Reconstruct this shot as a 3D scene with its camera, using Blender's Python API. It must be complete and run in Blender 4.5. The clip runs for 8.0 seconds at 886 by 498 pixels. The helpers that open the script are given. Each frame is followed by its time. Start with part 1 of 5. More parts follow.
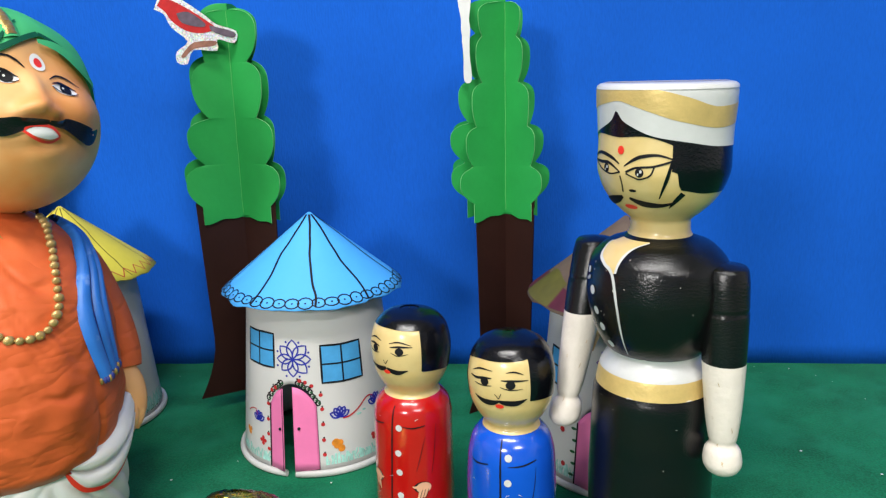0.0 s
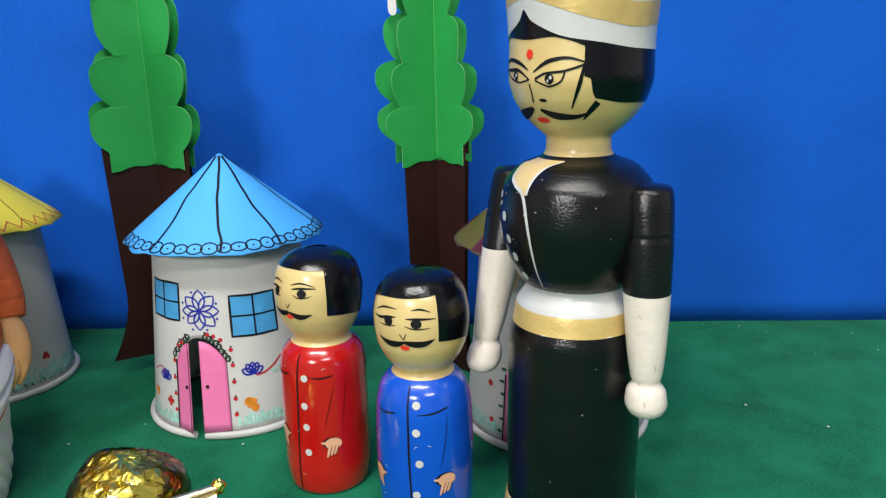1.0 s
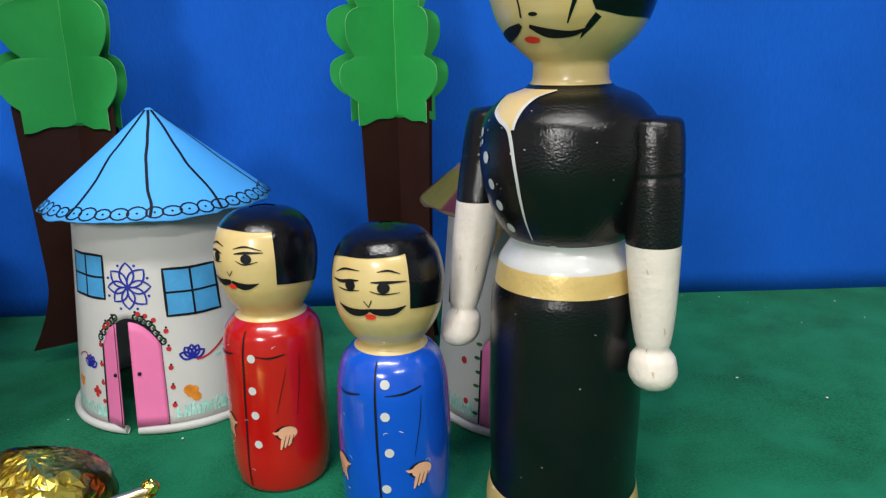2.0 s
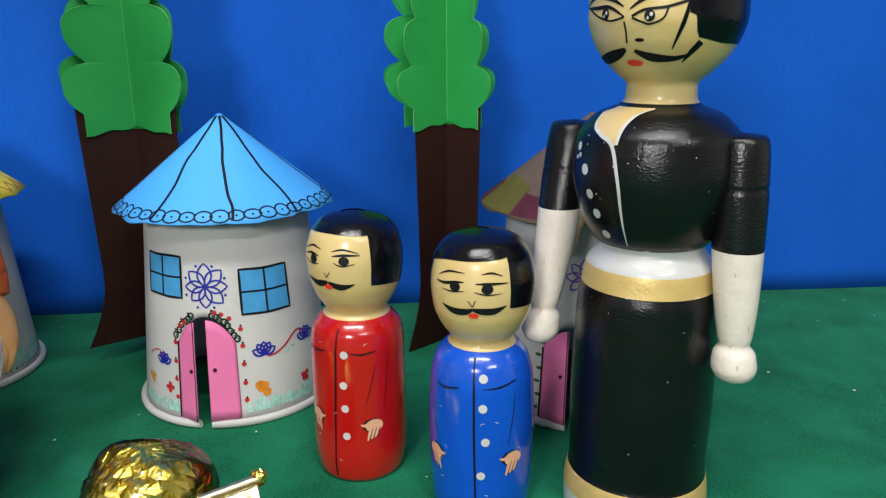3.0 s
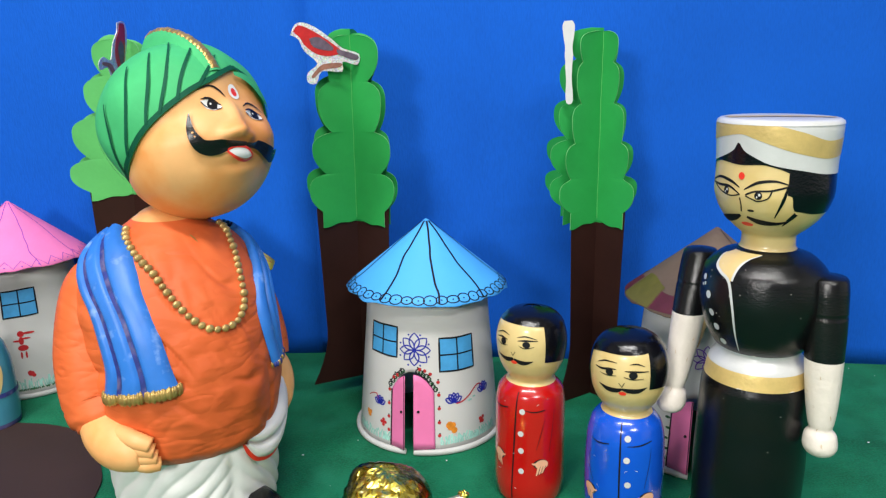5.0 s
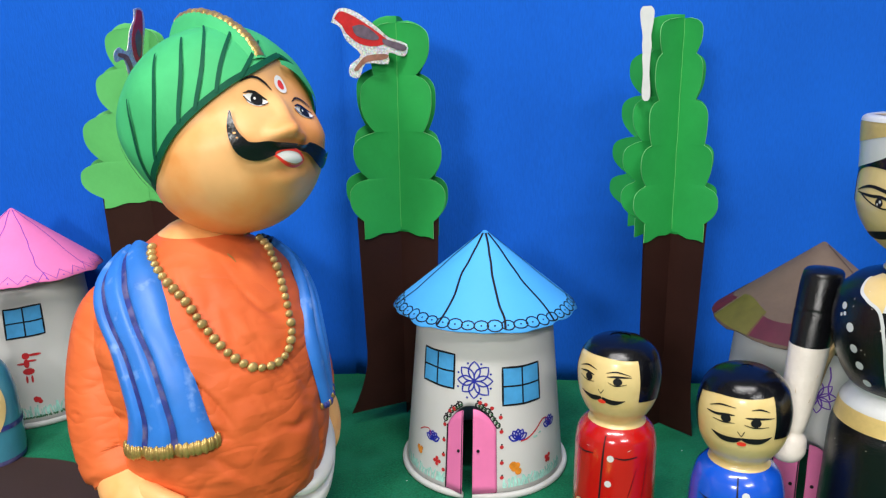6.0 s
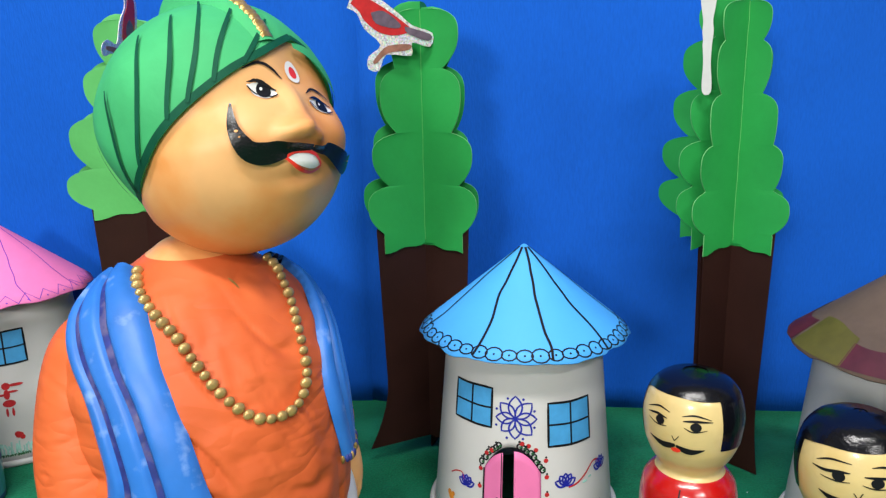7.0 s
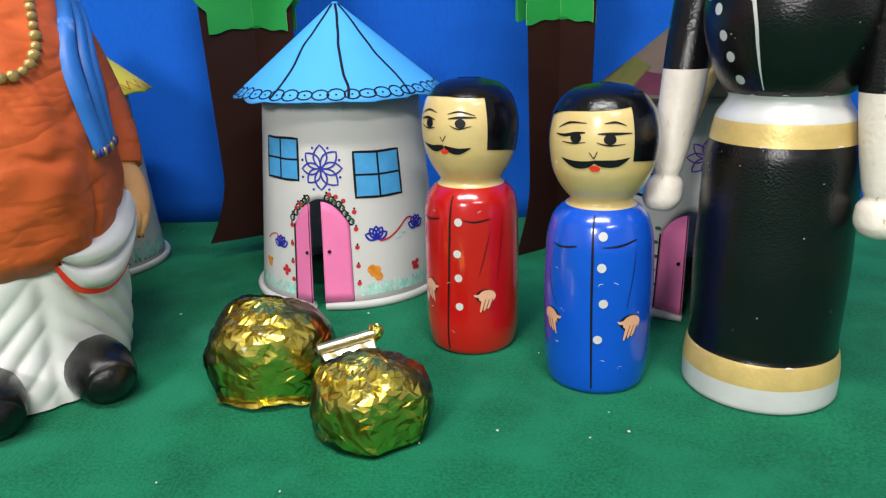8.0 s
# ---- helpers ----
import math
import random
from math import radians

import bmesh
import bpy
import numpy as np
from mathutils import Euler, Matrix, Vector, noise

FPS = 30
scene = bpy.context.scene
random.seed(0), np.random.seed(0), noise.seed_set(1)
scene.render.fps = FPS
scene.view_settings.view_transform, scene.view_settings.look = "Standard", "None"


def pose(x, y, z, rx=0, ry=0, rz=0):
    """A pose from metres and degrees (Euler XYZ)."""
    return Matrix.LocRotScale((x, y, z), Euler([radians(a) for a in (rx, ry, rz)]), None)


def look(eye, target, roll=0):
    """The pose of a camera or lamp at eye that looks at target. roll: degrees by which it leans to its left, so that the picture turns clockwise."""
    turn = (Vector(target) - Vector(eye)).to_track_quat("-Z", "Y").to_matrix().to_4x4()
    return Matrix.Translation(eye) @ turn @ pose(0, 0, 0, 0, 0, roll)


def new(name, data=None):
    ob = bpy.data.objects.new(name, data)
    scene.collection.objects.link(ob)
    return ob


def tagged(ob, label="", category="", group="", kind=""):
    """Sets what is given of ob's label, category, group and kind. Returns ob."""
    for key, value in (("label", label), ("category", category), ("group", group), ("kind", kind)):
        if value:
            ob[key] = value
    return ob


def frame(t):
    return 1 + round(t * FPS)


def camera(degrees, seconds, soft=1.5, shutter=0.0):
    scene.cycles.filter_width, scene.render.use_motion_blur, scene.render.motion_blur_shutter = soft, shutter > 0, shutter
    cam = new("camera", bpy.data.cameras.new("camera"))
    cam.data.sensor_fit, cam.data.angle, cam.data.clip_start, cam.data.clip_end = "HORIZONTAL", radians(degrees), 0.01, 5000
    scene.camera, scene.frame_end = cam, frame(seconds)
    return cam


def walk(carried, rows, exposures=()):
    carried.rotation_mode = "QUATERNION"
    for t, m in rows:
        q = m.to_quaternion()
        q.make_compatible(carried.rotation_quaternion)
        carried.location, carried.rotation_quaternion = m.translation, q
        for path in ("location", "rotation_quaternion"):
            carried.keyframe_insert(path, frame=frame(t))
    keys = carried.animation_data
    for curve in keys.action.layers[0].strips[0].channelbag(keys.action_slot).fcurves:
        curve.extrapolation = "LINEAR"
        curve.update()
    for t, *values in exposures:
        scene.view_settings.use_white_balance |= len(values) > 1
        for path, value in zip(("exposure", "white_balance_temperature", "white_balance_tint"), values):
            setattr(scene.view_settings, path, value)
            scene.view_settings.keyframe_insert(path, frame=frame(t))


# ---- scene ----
cam = camera(61.74, 8.0, soft=1.3)
PATH = [
    (0, (0.09850, 0.16213, 0.21149), (0.01002, 1.52032, -0.11637), -1.386),
    (0.5, (0.10763, 0.16441, 0.18769), (0.03347, 1.52047, -0.15231), -1.203),
    (1, (0.12470, 0.18596, 0.18249), (0.07890, 1.54002, -0.17026), -1.303),
    (1.5, (0.12722, 0.21648, 0.17131), (0.12038, 1.57013, -0.18589), -1.409),
    (1.7, (0.12333, 0.21716, 0.16714), (0.13248, 1.56928, -0.19577), -1.517),
    (2.8, (0.08936, 0.23677, 0.14838), (0.21457, 1.57887, -0.22990), -0.270),
    (3, (0.07395, 0.20768, 0.16792), (0.17964, 1.55175, -0.20930), -0.391),
    (3.5, (0.04792, 0.15846, 0.19744), (0.10844, 1.50169, -0.19253), 0.237),
    (4, (0.03612, 0.12347, 0.21135), (-0.03217, 1.47184, -0.15908), -0.164),
    (4.5, (0.04803, 0.11708, 0.22518), (-0.07660, 1.46952, -0.11450), -0.493),
    (4.7, (0.04862, 0.11226, 0.22724), (-0.07516, 1.46636, -0.10605), -0.594),
    (5.8, (0.02617, 0.14808, 0.22864), (-0.08822, 1.50140, -0.11114), -0.883),
    (6, (0.01142, 0.16561, 0.22425), (-0.11310, 1.51914, -0.11111), -0.669),
    (6.5, (-0.01058, 0.20147, 0.23071), (-0.14849, 1.55649, -0.09318), -0.592),
    (7, (-0.00671, 0.21539, 0.21747), (-0.14071, 1.57041, -0.10803), -1.102),
    (7.5, (0.03171, 0.20047, 0.16710), (-0.08143, 1.54590, -0.20306), -1.824),
    (8, (0.06554, 0.19990, 0.12916), (-0.00822, 1.53277, -0.29276), -1.717),
]
walk(cam, [(t, look(eye, target, roll)) for t, eye, target, roll in PATH],
     exposures=[(0, 0.06), (1, -0.06), (1.7, -0.18), (2.8, -0.22), (3.5, -0.13), (4.5, 0.03), (6.5, 0.0), (8, 0.0)])

# ---- world and light ----
world = bpy.data.worlds.new("room_air")
scene.world = world
world.use_nodes = True
world.node_tree.nodes["Background"].inputs[0].default_value = (0.9, 0.95, 1.0, 1)
world.node_tree.nodes["Background"].inputs[1].default_value = 0.05


def area_lamp(name, eye, target, sx, sy, power, colour):
    d = bpy.data.lights.new(name, "AREA")
    d.shape, d.size, d.size_y, d.energy, d.color = "RECTANGLE", sx, sy, power, colour
    ob = new(name, d)
    ob.matrix_world = look(eye, target)
    return ob


WHITE_LIGHT = (1.0, 0.98, 0.95)
area_lamp("overhead_tube_light", (-0.14, -0.30, 1.60), (-0.06, 0.50, 0.05), 1.15, 0.12, 29, WHITE_LIGHT)
# added fill from the front right, brightens the figure's right side; no known fixture
area_lamp("front_right_fill_light", (0.80, -1.50, 1.72), (-0.05, 0.45, 0.05), 0.80, 0.16, 20, WHITE_LIGHT)
# low key light, aimed by highlights and the doll's shadow; its source is unknown
area_lamp("low_left_key_light", (-0.29, -0.475, 0.465), (-0.03, 0.5, 0.10), 0.17, 0.15, 5.9, WHITE_LIGHT)


# ---- materials ----
def material(name, colour, rough=0.6, metal=0.0, grain=0.06, scale=60.0, bump=0.1, bump_scale=400.0, coat=0.0, spread=0.0, spec=0.5, detail=4.0, fine=0.35, through_light=0.0, tint=None, tint_scale=20.0, tint_at=0.47, crease=0.0, stretch=None):
    """A node material with two scales of variation and a fine relief."""
    m = bpy.data.materials.new(name)
    m.use_nodes = True
    nt = m.node_tree
    bs = nt.nodes["Principled BSDF"]
    bs.inputs["Roughness"].default_value, bs.inputs["Metallic"].default_value = rough, metal
    bs.inputs["Coat Weight"].default_value, bs.inputs["Coat Roughness"].default_value = coat, 0.12
    bs.inputs["Specular IOR Level"].default_value = spec
    co = nt.nodes.new("ShaderNodeTexCoord")
    n1, n2 = nt.nodes.new("ShaderNodeTexNoise"), nt.nodes.new("ShaderNodeTexNoise")
    n1.inputs["Scale"].default_value, n1.inputs["Detail"].default_value = scale, detail
    n2.inputs["Scale"].default_value, n2.inputs["Detail"].default_value = bump_scale, 3.0
    mix = nt.nodes.new("ShaderNodeMixRGB")
    dark = tuple(c * (1 - 2.2 * grain) for c in colour)
    light = tuple(min(1, c * (1 + 1.6 * grain) + 0.004 * grain) for c in colour)
    mix.inputs[1].default_value, mix.inputs[2].default_value = (*dark, 1), (*light, 1)
    for n in (n1, n2):
        nt.links.new(co.outputs["Object"], n.inputs["Vector"])
    if stretch:
        sm = nt.nodes.new("ShaderNodeMapping")
        sm.inputs["Scale"].default_value = stretch
        nt.links.new(co.outputs["Object"], sm.inputs["Vector"])
        nt.links.new(sm.outputs[0], n2.inputs["Vector"])
    add = nt.nodes.new("ShaderNodeMath")
    add.operation = "MULTIPLY_ADD"
    add.inputs[1].default_value = fine
    nt.links.new(n2.outputs[0], add.inputs[0])
    sub = nt.nodes.new("ShaderNodeMath")
    sub.operation = "MULTIPLY_ADD"
    sub.inputs[1].default_value, sub.inputs[2].default_value = 1.6, -0.3 - fine / 2
    nt.links.new(n1.outputs[0], sub.inputs[0])
    nt.links.new(sub.outputs[0], add.inputs[2])
    nt.links.new(add.outputs[0], mix.inputs[0])
    if tint:
        n3, ramp, over = nt.nodes.new("ShaderNodeTexNoise"), nt.nodes.new("ShaderNodeMapRange"), nt.nodes.new("ShaderNodeMixRGB")
        n3.inputs["Scale"].default_value, n3.inputs["Detail"].default_value = tint_scale, 5.0
        ramp.inputs[1].default_value, ramp.inputs[2].default_value, ramp.inputs[4].default_value = tint_at, tint_at + 0.2, 0.9
        over.inputs[2].default_value = (*tint, 1)
        nt.links.new(co.outputs["Object"], n3.inputs["Vector"])
        nt.links.new(n3.outputs[0], ramp.inputs[0])
        nt.links.new(ramp.outputs[0], over.inputs[0])
        nt.links.new(mix.outputs[0], over.inputs[1])
        mix = over
    nt.links.new(mix.outputs[0], bs.inputs["Base Color"])
    b = nt.nodes.new("ShaderNodeBump")
    b.inputs["Strength"].default_value, b.inputs["Distance"].default_value = bump, 0.0006
    nt.links.new(n2.outputs[0], b.inputs["Height"])
    if crease:
        mp, n4, cen, fold, b2 = (nt.nodes.new(k) for k in ("ShaderNodeMapping", "ShaderNodeTexNoise", "ShaderNodeMath", "ShaderNodeMapRange", "ShaderNodeBump"))
        mp.inputs["Scale"].default_value = (1, 1, 2.6)
        n4.inputs["Scale"].default_value, n4.inputs["Detail"].default_value = 32, 2.0
        cen.operation = "SUBTRACT"
        cen.inputs[1].default_value = 0.5
        away = nt.nodes.new("ShaderNodeMath")
        away.operation = "ABSOLUTE"
        fold.inputs[2].default_value = 0.11
        b2.inputs["Strength"].default_value, b2.inputs["Distance"].default_value = 1.0, crease
        nt.links.new(co.outputs["Object"], mp.inputs["Vector"])
        nt.links.new(mp.outputs[0], n4.inputs["Vector"])
        nt.links.new(n4.outputs[0], cen.inputs[0])
        nt.links.new(cen.outputs[0], away.inputs[0])
        nt.links.new(away.outputs[0], fold.inputs[0])
        nt.links.new(fold.outputs[0], b2.inputs["Height"])
        nt.links.new(b.outputs[0], b2.inputs["Normal"])
        b = b2
    nt.links.new(b.outputs[0], bs.inputs["Normal"])
    nt.links.new(b.outputs[0], bs.inputs["Coat Normal"])
    if spread:
        ra = nt.nodes.new("ShaderNodeMath")
        ra.operation = "MULTIPLY_ADD"
        ra.inputs[1].default_value, ra.inputs[2].default_value = spread, rough - spread / 2
        nt.links.new(n1.outputs[0], ra.inputs[0])
        nt.links.new(ra.outputs[0], bs.inputs["Roughness"])
    if through_light:
        tr, ms = nt.nodes.new("ShaderNodeBsdfTranslucent"), nt.nodes.new("ShaderNodeMixShader")
        tr.inputs["Color"].default_value = (*colour, 1)
        ms.inputs[0].default_value = through_light
        nt.links.new(bs.outputs[0], ms.inputs[1])
        nt.links.new(tr.outputs[0], ms.inputs[2])
        nt.links.new(ms.outputs[0], nt.nodes["Material Output"].inputs["Surface"])
    return m


M = {
    "felt": material("green_felt", (0.004, 0.145, 0.066), 1.0, grain=0.17, scale=30, bump=1.0, bump_scale=900, spec=0.12, detail=9, fine=2.2, tint=(0.009, 0.185, 0.092), tint_scale=28),
    "blue_wall": material("blue_felt", (0.004, 0.099, 0.545), 0.85, grain=0.07, scale=9, bump=0.5, bump_scale=620, spec=0.18, fine=1.1, stretch=(1.6, 1.0, 0.35)),
    "room": material("room_plaster", (0.74, 0.73, 0.71), 0.9, scale=3),
    "cup": material("white_paper_cup", (0.78, 0.77, 0.75), 0.45, grain=0.02, scale=30, bump=0.05, through_light=0.30),
    "roof_blue": material("blue_card", (0.075, 0.40, 0.92), 0.55, grain=0.03, scale=40, bump=0.08, spec=0.3),
    "roof_pink": material("pink_card", (0.85, 0.21, 0.50), 0.6, grain=0.05, scale=40, spec=0.3),
    "roof_yellow": material("yellow_card", (0.72, 0.62, 0.06), 0.6, grain=0.05, scale=40),
    "roof_brown": material("brown_card", (0.125, 0.084, 0.060), 0.7, grain=0.10, scale=50),
    "olive": material("olive_marker", (0.105, 0.093, 0.012), 0.6, grain=0.12, scale=120),
    "maroon": material("maroon_marker", (0.09, 0.008, 0.022), 0.6, grain=0.15, scale=120),
    "ink": material("black_ink", (0.008, 0.008, 0.010), 0.45, grain=0.1, scale=200, spec=0.2),
    "ink_blue": material("blue_ink", (0.008, 0.016, 0.32), 0.5, grain=0.15, scale=300),
    "ink_red": material("red_ink", (0.50, 0.015, 0.02), 0.5, grain=0.15, scale=300),
    "ink_orange": material("orange_ink", (0.75, 0.25, 0.02), 0.5, grain=0.2, scale=300),
    "ink_teal": material("teal_ink", (0.38, 0.70, 0.62), 0.6, grain=0.2, scale=300),
    "ink_green": material("green_ink", (0.02, 0.12, 0.04), 0.6, grain=0.2, scale=300),
    "ink_purple": material("purple_ink", (0.16, 0.04, 0.45), 0.5, grain=0.15, scale=300),
    "window_blue": material("blue_pane_paper", (0.06, 0.33, 0.66), 0.55, grain=0.08, scale=100),
    "door_pink": material("pink_door_paper", (0.80, 0.185, 0.41), 0.55, grain=0.04, scale=70),
    "leaf": material("green_craft_paper", (0.019, 0.31, 0.062), 0.6, grain=0.06, scale=45, bump=0.12, spec=0.3),
    # leaf green lightened: light on the left tree's crown put into colour; also fold lines
    "leaf_light": material("lightened_green_paper", (0.10, 0.44, 0.12), 0.6, grain=0.06, scale=45, bump=0.12, spec=0.3),
    "bark": material("brown_craft_paper", (0.027, 0.009, 0.0065), 0.65, grain=0.10, scale=40, bump=0.1, spec=0.15),
    "black": material("black_lacquer", (0.004, 0.004, 0.005), 0.21, grain=0.15, scale=60, bump=0.30, bump_scale=1300, coat=0.0, spread=0.16, spec=0.50, tint=(0.006, 0.005, 0.005), tint_scale=45),
    "hair": material("black_hair_lacquer", (0.003, 0.003, 0.005), 0.16, grain=0.15, scale=60, bump=0.22, bump_scale=1000, spec=0.42),
    "skin": material("cream_lacquer", (0.68, 0.51, 0.22), 0.34, grain=0.05, scale=50, bump=0.12, coat=0.4, tint=(0.64, 0.45, 0.16), tint_scale=70, tint_at=0.5),
    "red": material("red_lacquer", (0.46, 0.006, 0.005), 0.22, grain=0.05, scale=60, bump=0.10, bump_scale=300, coat=0.7),
    "blue": material("blue_lacquer", (0.005, 0.080, 0.56), 0.22, grain=0.05, scale=60, bump=0.10, bump_scale=300, coat=0.7),
    "white": material("white_enamel", (0.58, 0.58, 0.57), 0.35, grain=0.05, scale=70, bump=0.15, coat=0.3),
    "wood_white": material("worn_white_wood", (0.73, 0.66, 0.58), 0.45, grain=0.04, scale=140, bump=0.4, bump_scale=500, tint=(0.42, 0.30, 0.20), tint_scale=170, tint_at=0.66),
    "palm": material("pink_palm_paint", (0.80, 0.42, 0.26), 0.35, grain=0.08, scale=120, coat=0.4),
    "gold": material("gold_paint", (0.66, 0.47, 0.17), 0.38, metal=0.22, grain=0.10, scale=80, bump=0.2, bump_scale=700),
    "bead": material("bead_gold_paint", (0.48, 0.32, 0.115), 0.33, metal=0.40, grain=0.2, scale=150, bump=0.3, bump_scale=900),
    "raw_wood": material("bare_wood", (0.50, 0.34, 0.16), 0.7, grain=0.2, scale=200, bump=0.4, bump_scale=600),
    "gold_dark": material("old_gold_paint", (0.44, 0.29, 0.09), 0.36, metal=0.55, grain=0.2, scale=150, bump=0.3, bump_scale=900),
    "orange": material("orange_clay_paint", (0.62, 0.110, 0.026), 0.55, grain=0.10, scale=30, bump=0.34, bump_scale=70, spec=0.3, tint=(0.66, 0.135, 0.036), tint_scale=34, tint_at=0.48, crease=0.00030),
    "clay_skin": material("peach_clay_paint", (0.80, 0.42, 0.165), 0.46, grain=0.06, scale=60, bump=0.14, bump_scale=90, spec=0.38, tint=(0.76, 0.275, 0.060), tint_scale=28, tint_at=0.45),
    "turban": material("green_clay_paint", (0.055, 0.41, 0.15), 0.66, grain=0.07, scale=60, bump=0.35, bump_scale=200, spec=0.25),
    "turban_dark": material("dark_green_paint", (0.005, 0.080, 0.042), 0.6, grain=0.1, scale=90, spec=0.12),
    "scarf": material("blue_clay_paint", (0.026, 0.165, 0.57), 0.45, grain=0.09, scale=70, bump=0.25, bump_scale=200, tint=(0.30, 0.45, 0.80), tint_scale=110, tint_at=0.60),
    "scarf_dark": material("dark_blue_paint", (0.022, 0.032, 0.20), 0.5, grain=0.2, scale=300, tint=(0.13, 0.11, 0.22), tint_scale=160, tint_at=0.46),
    "cloth_white": material("white_clay_paint", (0.82, 0.81, 0.78), 0.45, grain=0.02, scale=60, bump=0.1, bump_scale=300),
    "lip_red": material("red_paint", (0.78, 0.035, 0.018), 0.35, grain=0.05, scale=90),
    "teal_doll": material("teal_lacquer", (0.05, 0.24, 0.33), 0.3, grain=0.05, scale=60, coat=0.4),
    "foil": material("gold_foil", (1.0, 0.79, 0.14), 0.24, metal=1.0, grain=0.06, scale=60, bump=0.35, bump_scale=300),
    "silver": material("glitter_sticker", (0.72, 0.74, 0.74), 0.3, metal=0.5, grain=0.3, scale=900, bump=0.6, bump_scale=1500),
    "brown_sheet": material("brown_sheet_paper", (0.031, 0.012, 0.009), 0.75, grain=0.08, scale=30, bump=0.1),
    "foil_pale": material("pale_gold_cellophane", (0.62, 0.55, 0.36), 0.30, metal=0.9, grain=0.1, scale=80, bump=0.05, bump_scale=200),
    "bird_red": material("bird_red_print", (0.50, 0.014, 0.016), 0.4, grain=0.12, scale=200),
    "bird_grey": material("bird_grey_print", (0.12, 0.085, 0.12), 0.4, grain=0.2, scale=200),
    "bird_branch": material("brown_print", (0.30, 0.13, 0.09), 0.4, grain=0.2, scale=200),
    "chalk": material("pale_scuff", (0.035, 0.165, 0.62), 0.9, grain=0.15, scale=200),
    "leaf_edge": material("pale_cut_paper_edge", (0.16, 0.48, 0.16), 0.7, grain=0.1, scale=90),
    "speck": material("white_lint", (0.7, 0.7, 0.68), 0.9),
}

M["felt"].node_tree.nodes["Principled BSDF"].inputs["Sheen Weight"].default_value = 0.04

# coloured flecks of the glitter card
nt = M["silver"].node_tree
flecks, tone, soft_mix = nt.nodes.new("ShaderNodeTexVoronoi"), nt.nodes.new("ShaderNodeHueSaturation"), nt.nodes.new("ShaderNodeMixRGB")
flecks.inputs["Scale"].default_value = 1300
tone.inputs["Saturation"].default_value, tone.inputs["Value"].default_value = 0.45, 1.25
soft_mix.inputs[0].default_value = 0.55
old = nt.nodes["Principled BSDF"].inputs["Base Color"].links[0].from_socket
nt.links.new(nt.nodes["Texture Coordinate"].outputs["Object"], flecks.inputs["Vector"])
nt.links.new(flecks.outputs["Color"], tone.inputs["Color"])
nt.links.new(old, soft_mix.inputs[1])
nt.links.new(tone.outputs[0], soft_mix.inputs[2])
nt.links.new(soft_mix.outputs[0], nt.nodes["Principled BSDF"].inputs["Base Color"])

# clear wrapper film: see-through, with gloss that grows at grazing angles
film = bpy.data.materials.new("clear_film")
film.use_nodes = True
nt = film.node_tree
clear, gloss, blend, edge_on = (nt.nodes.new(k) for k in ("ShaderNodeBsdfTransparent", "ShaderNodeBsdfGlossy", "ShaderNodeMixShader", "ShaderNodeFresnel"))
clear.inputs[0].default_value, gloss.inputs["Roughness"].default_value, edge_on.inputs[0].default_value = (0.97, 0.97, 0.95, 1), 0.12, 1.45
nt.links.new(edge_on.outputs[0], blend.inputs[0])
nt.links.new(clear.outputs[0], blend.inputs[1])
nt.links.new(gloss.outputs[0], blend.inputs[2])
nt.links.new(blend.outputs[0], nt.nodes["Material Output"].inputs["Surface"])
M["film"] = film


# ---- mesh helpers ----
def mesh_object(name, bm, mats, parent=None, label="", smooth=True):
    me = bpy.data.meshes.new(name)
    bmesh.ops.recalc_face_normals(bm, faces=bm.faces[:])
    for f in bm.faces:
        f.smooth = smooth
    bm.to_mesh(me)
    bm.free()
    for m in mats if isinstance(mats, (list, tuple)) else [mats]:
        me.materials.append(M[m])
    ob = new(name, me)
    if parent:
        ob.parent = parent
    if label:
        tagged(ob, label)
    return ob


def part(name, bm, mats, parent, label="", smooth=True):
    return mesh_object(name, bm, mats, parent, label, smooth)


def empty(name, m, label, category, group=""):
    ob = new(name)
    ob.matrix_world = m
    return tagged(ob, label, category, group)


def grid(bm, fn, us, vs, closed=False, mat=0, pick=None):
    """A sheet of quads over fn(u, v)."""
    rows = [[bm.verts.new(fn(u, v)) for u in us] for v in vs]
    n = len(us)
    made = []
    for j in range(len(vs) - 1):
        for i in range(n if closed else n - 1):
            k = (i + 1) % n
            try:
                f = bm.faces.new((rows[j][i], rows[j][k], rows[j + 1][k], rows[j + 1][i]))
            except ValueError:
                continue
            f.material_index = pick(us[i], us[k] if k else us[i] + (us[1] - us[0]), vs[j], vs[j + 1]) if pick else mat
            made.append(f)
    return rows, made


def spans(a, b, n):
    return [a + (b - a) * i / n for i in range(n + 1)]


def ring(n):
    return [2 * math.pi * i / n - math.pi for i in range(n)]


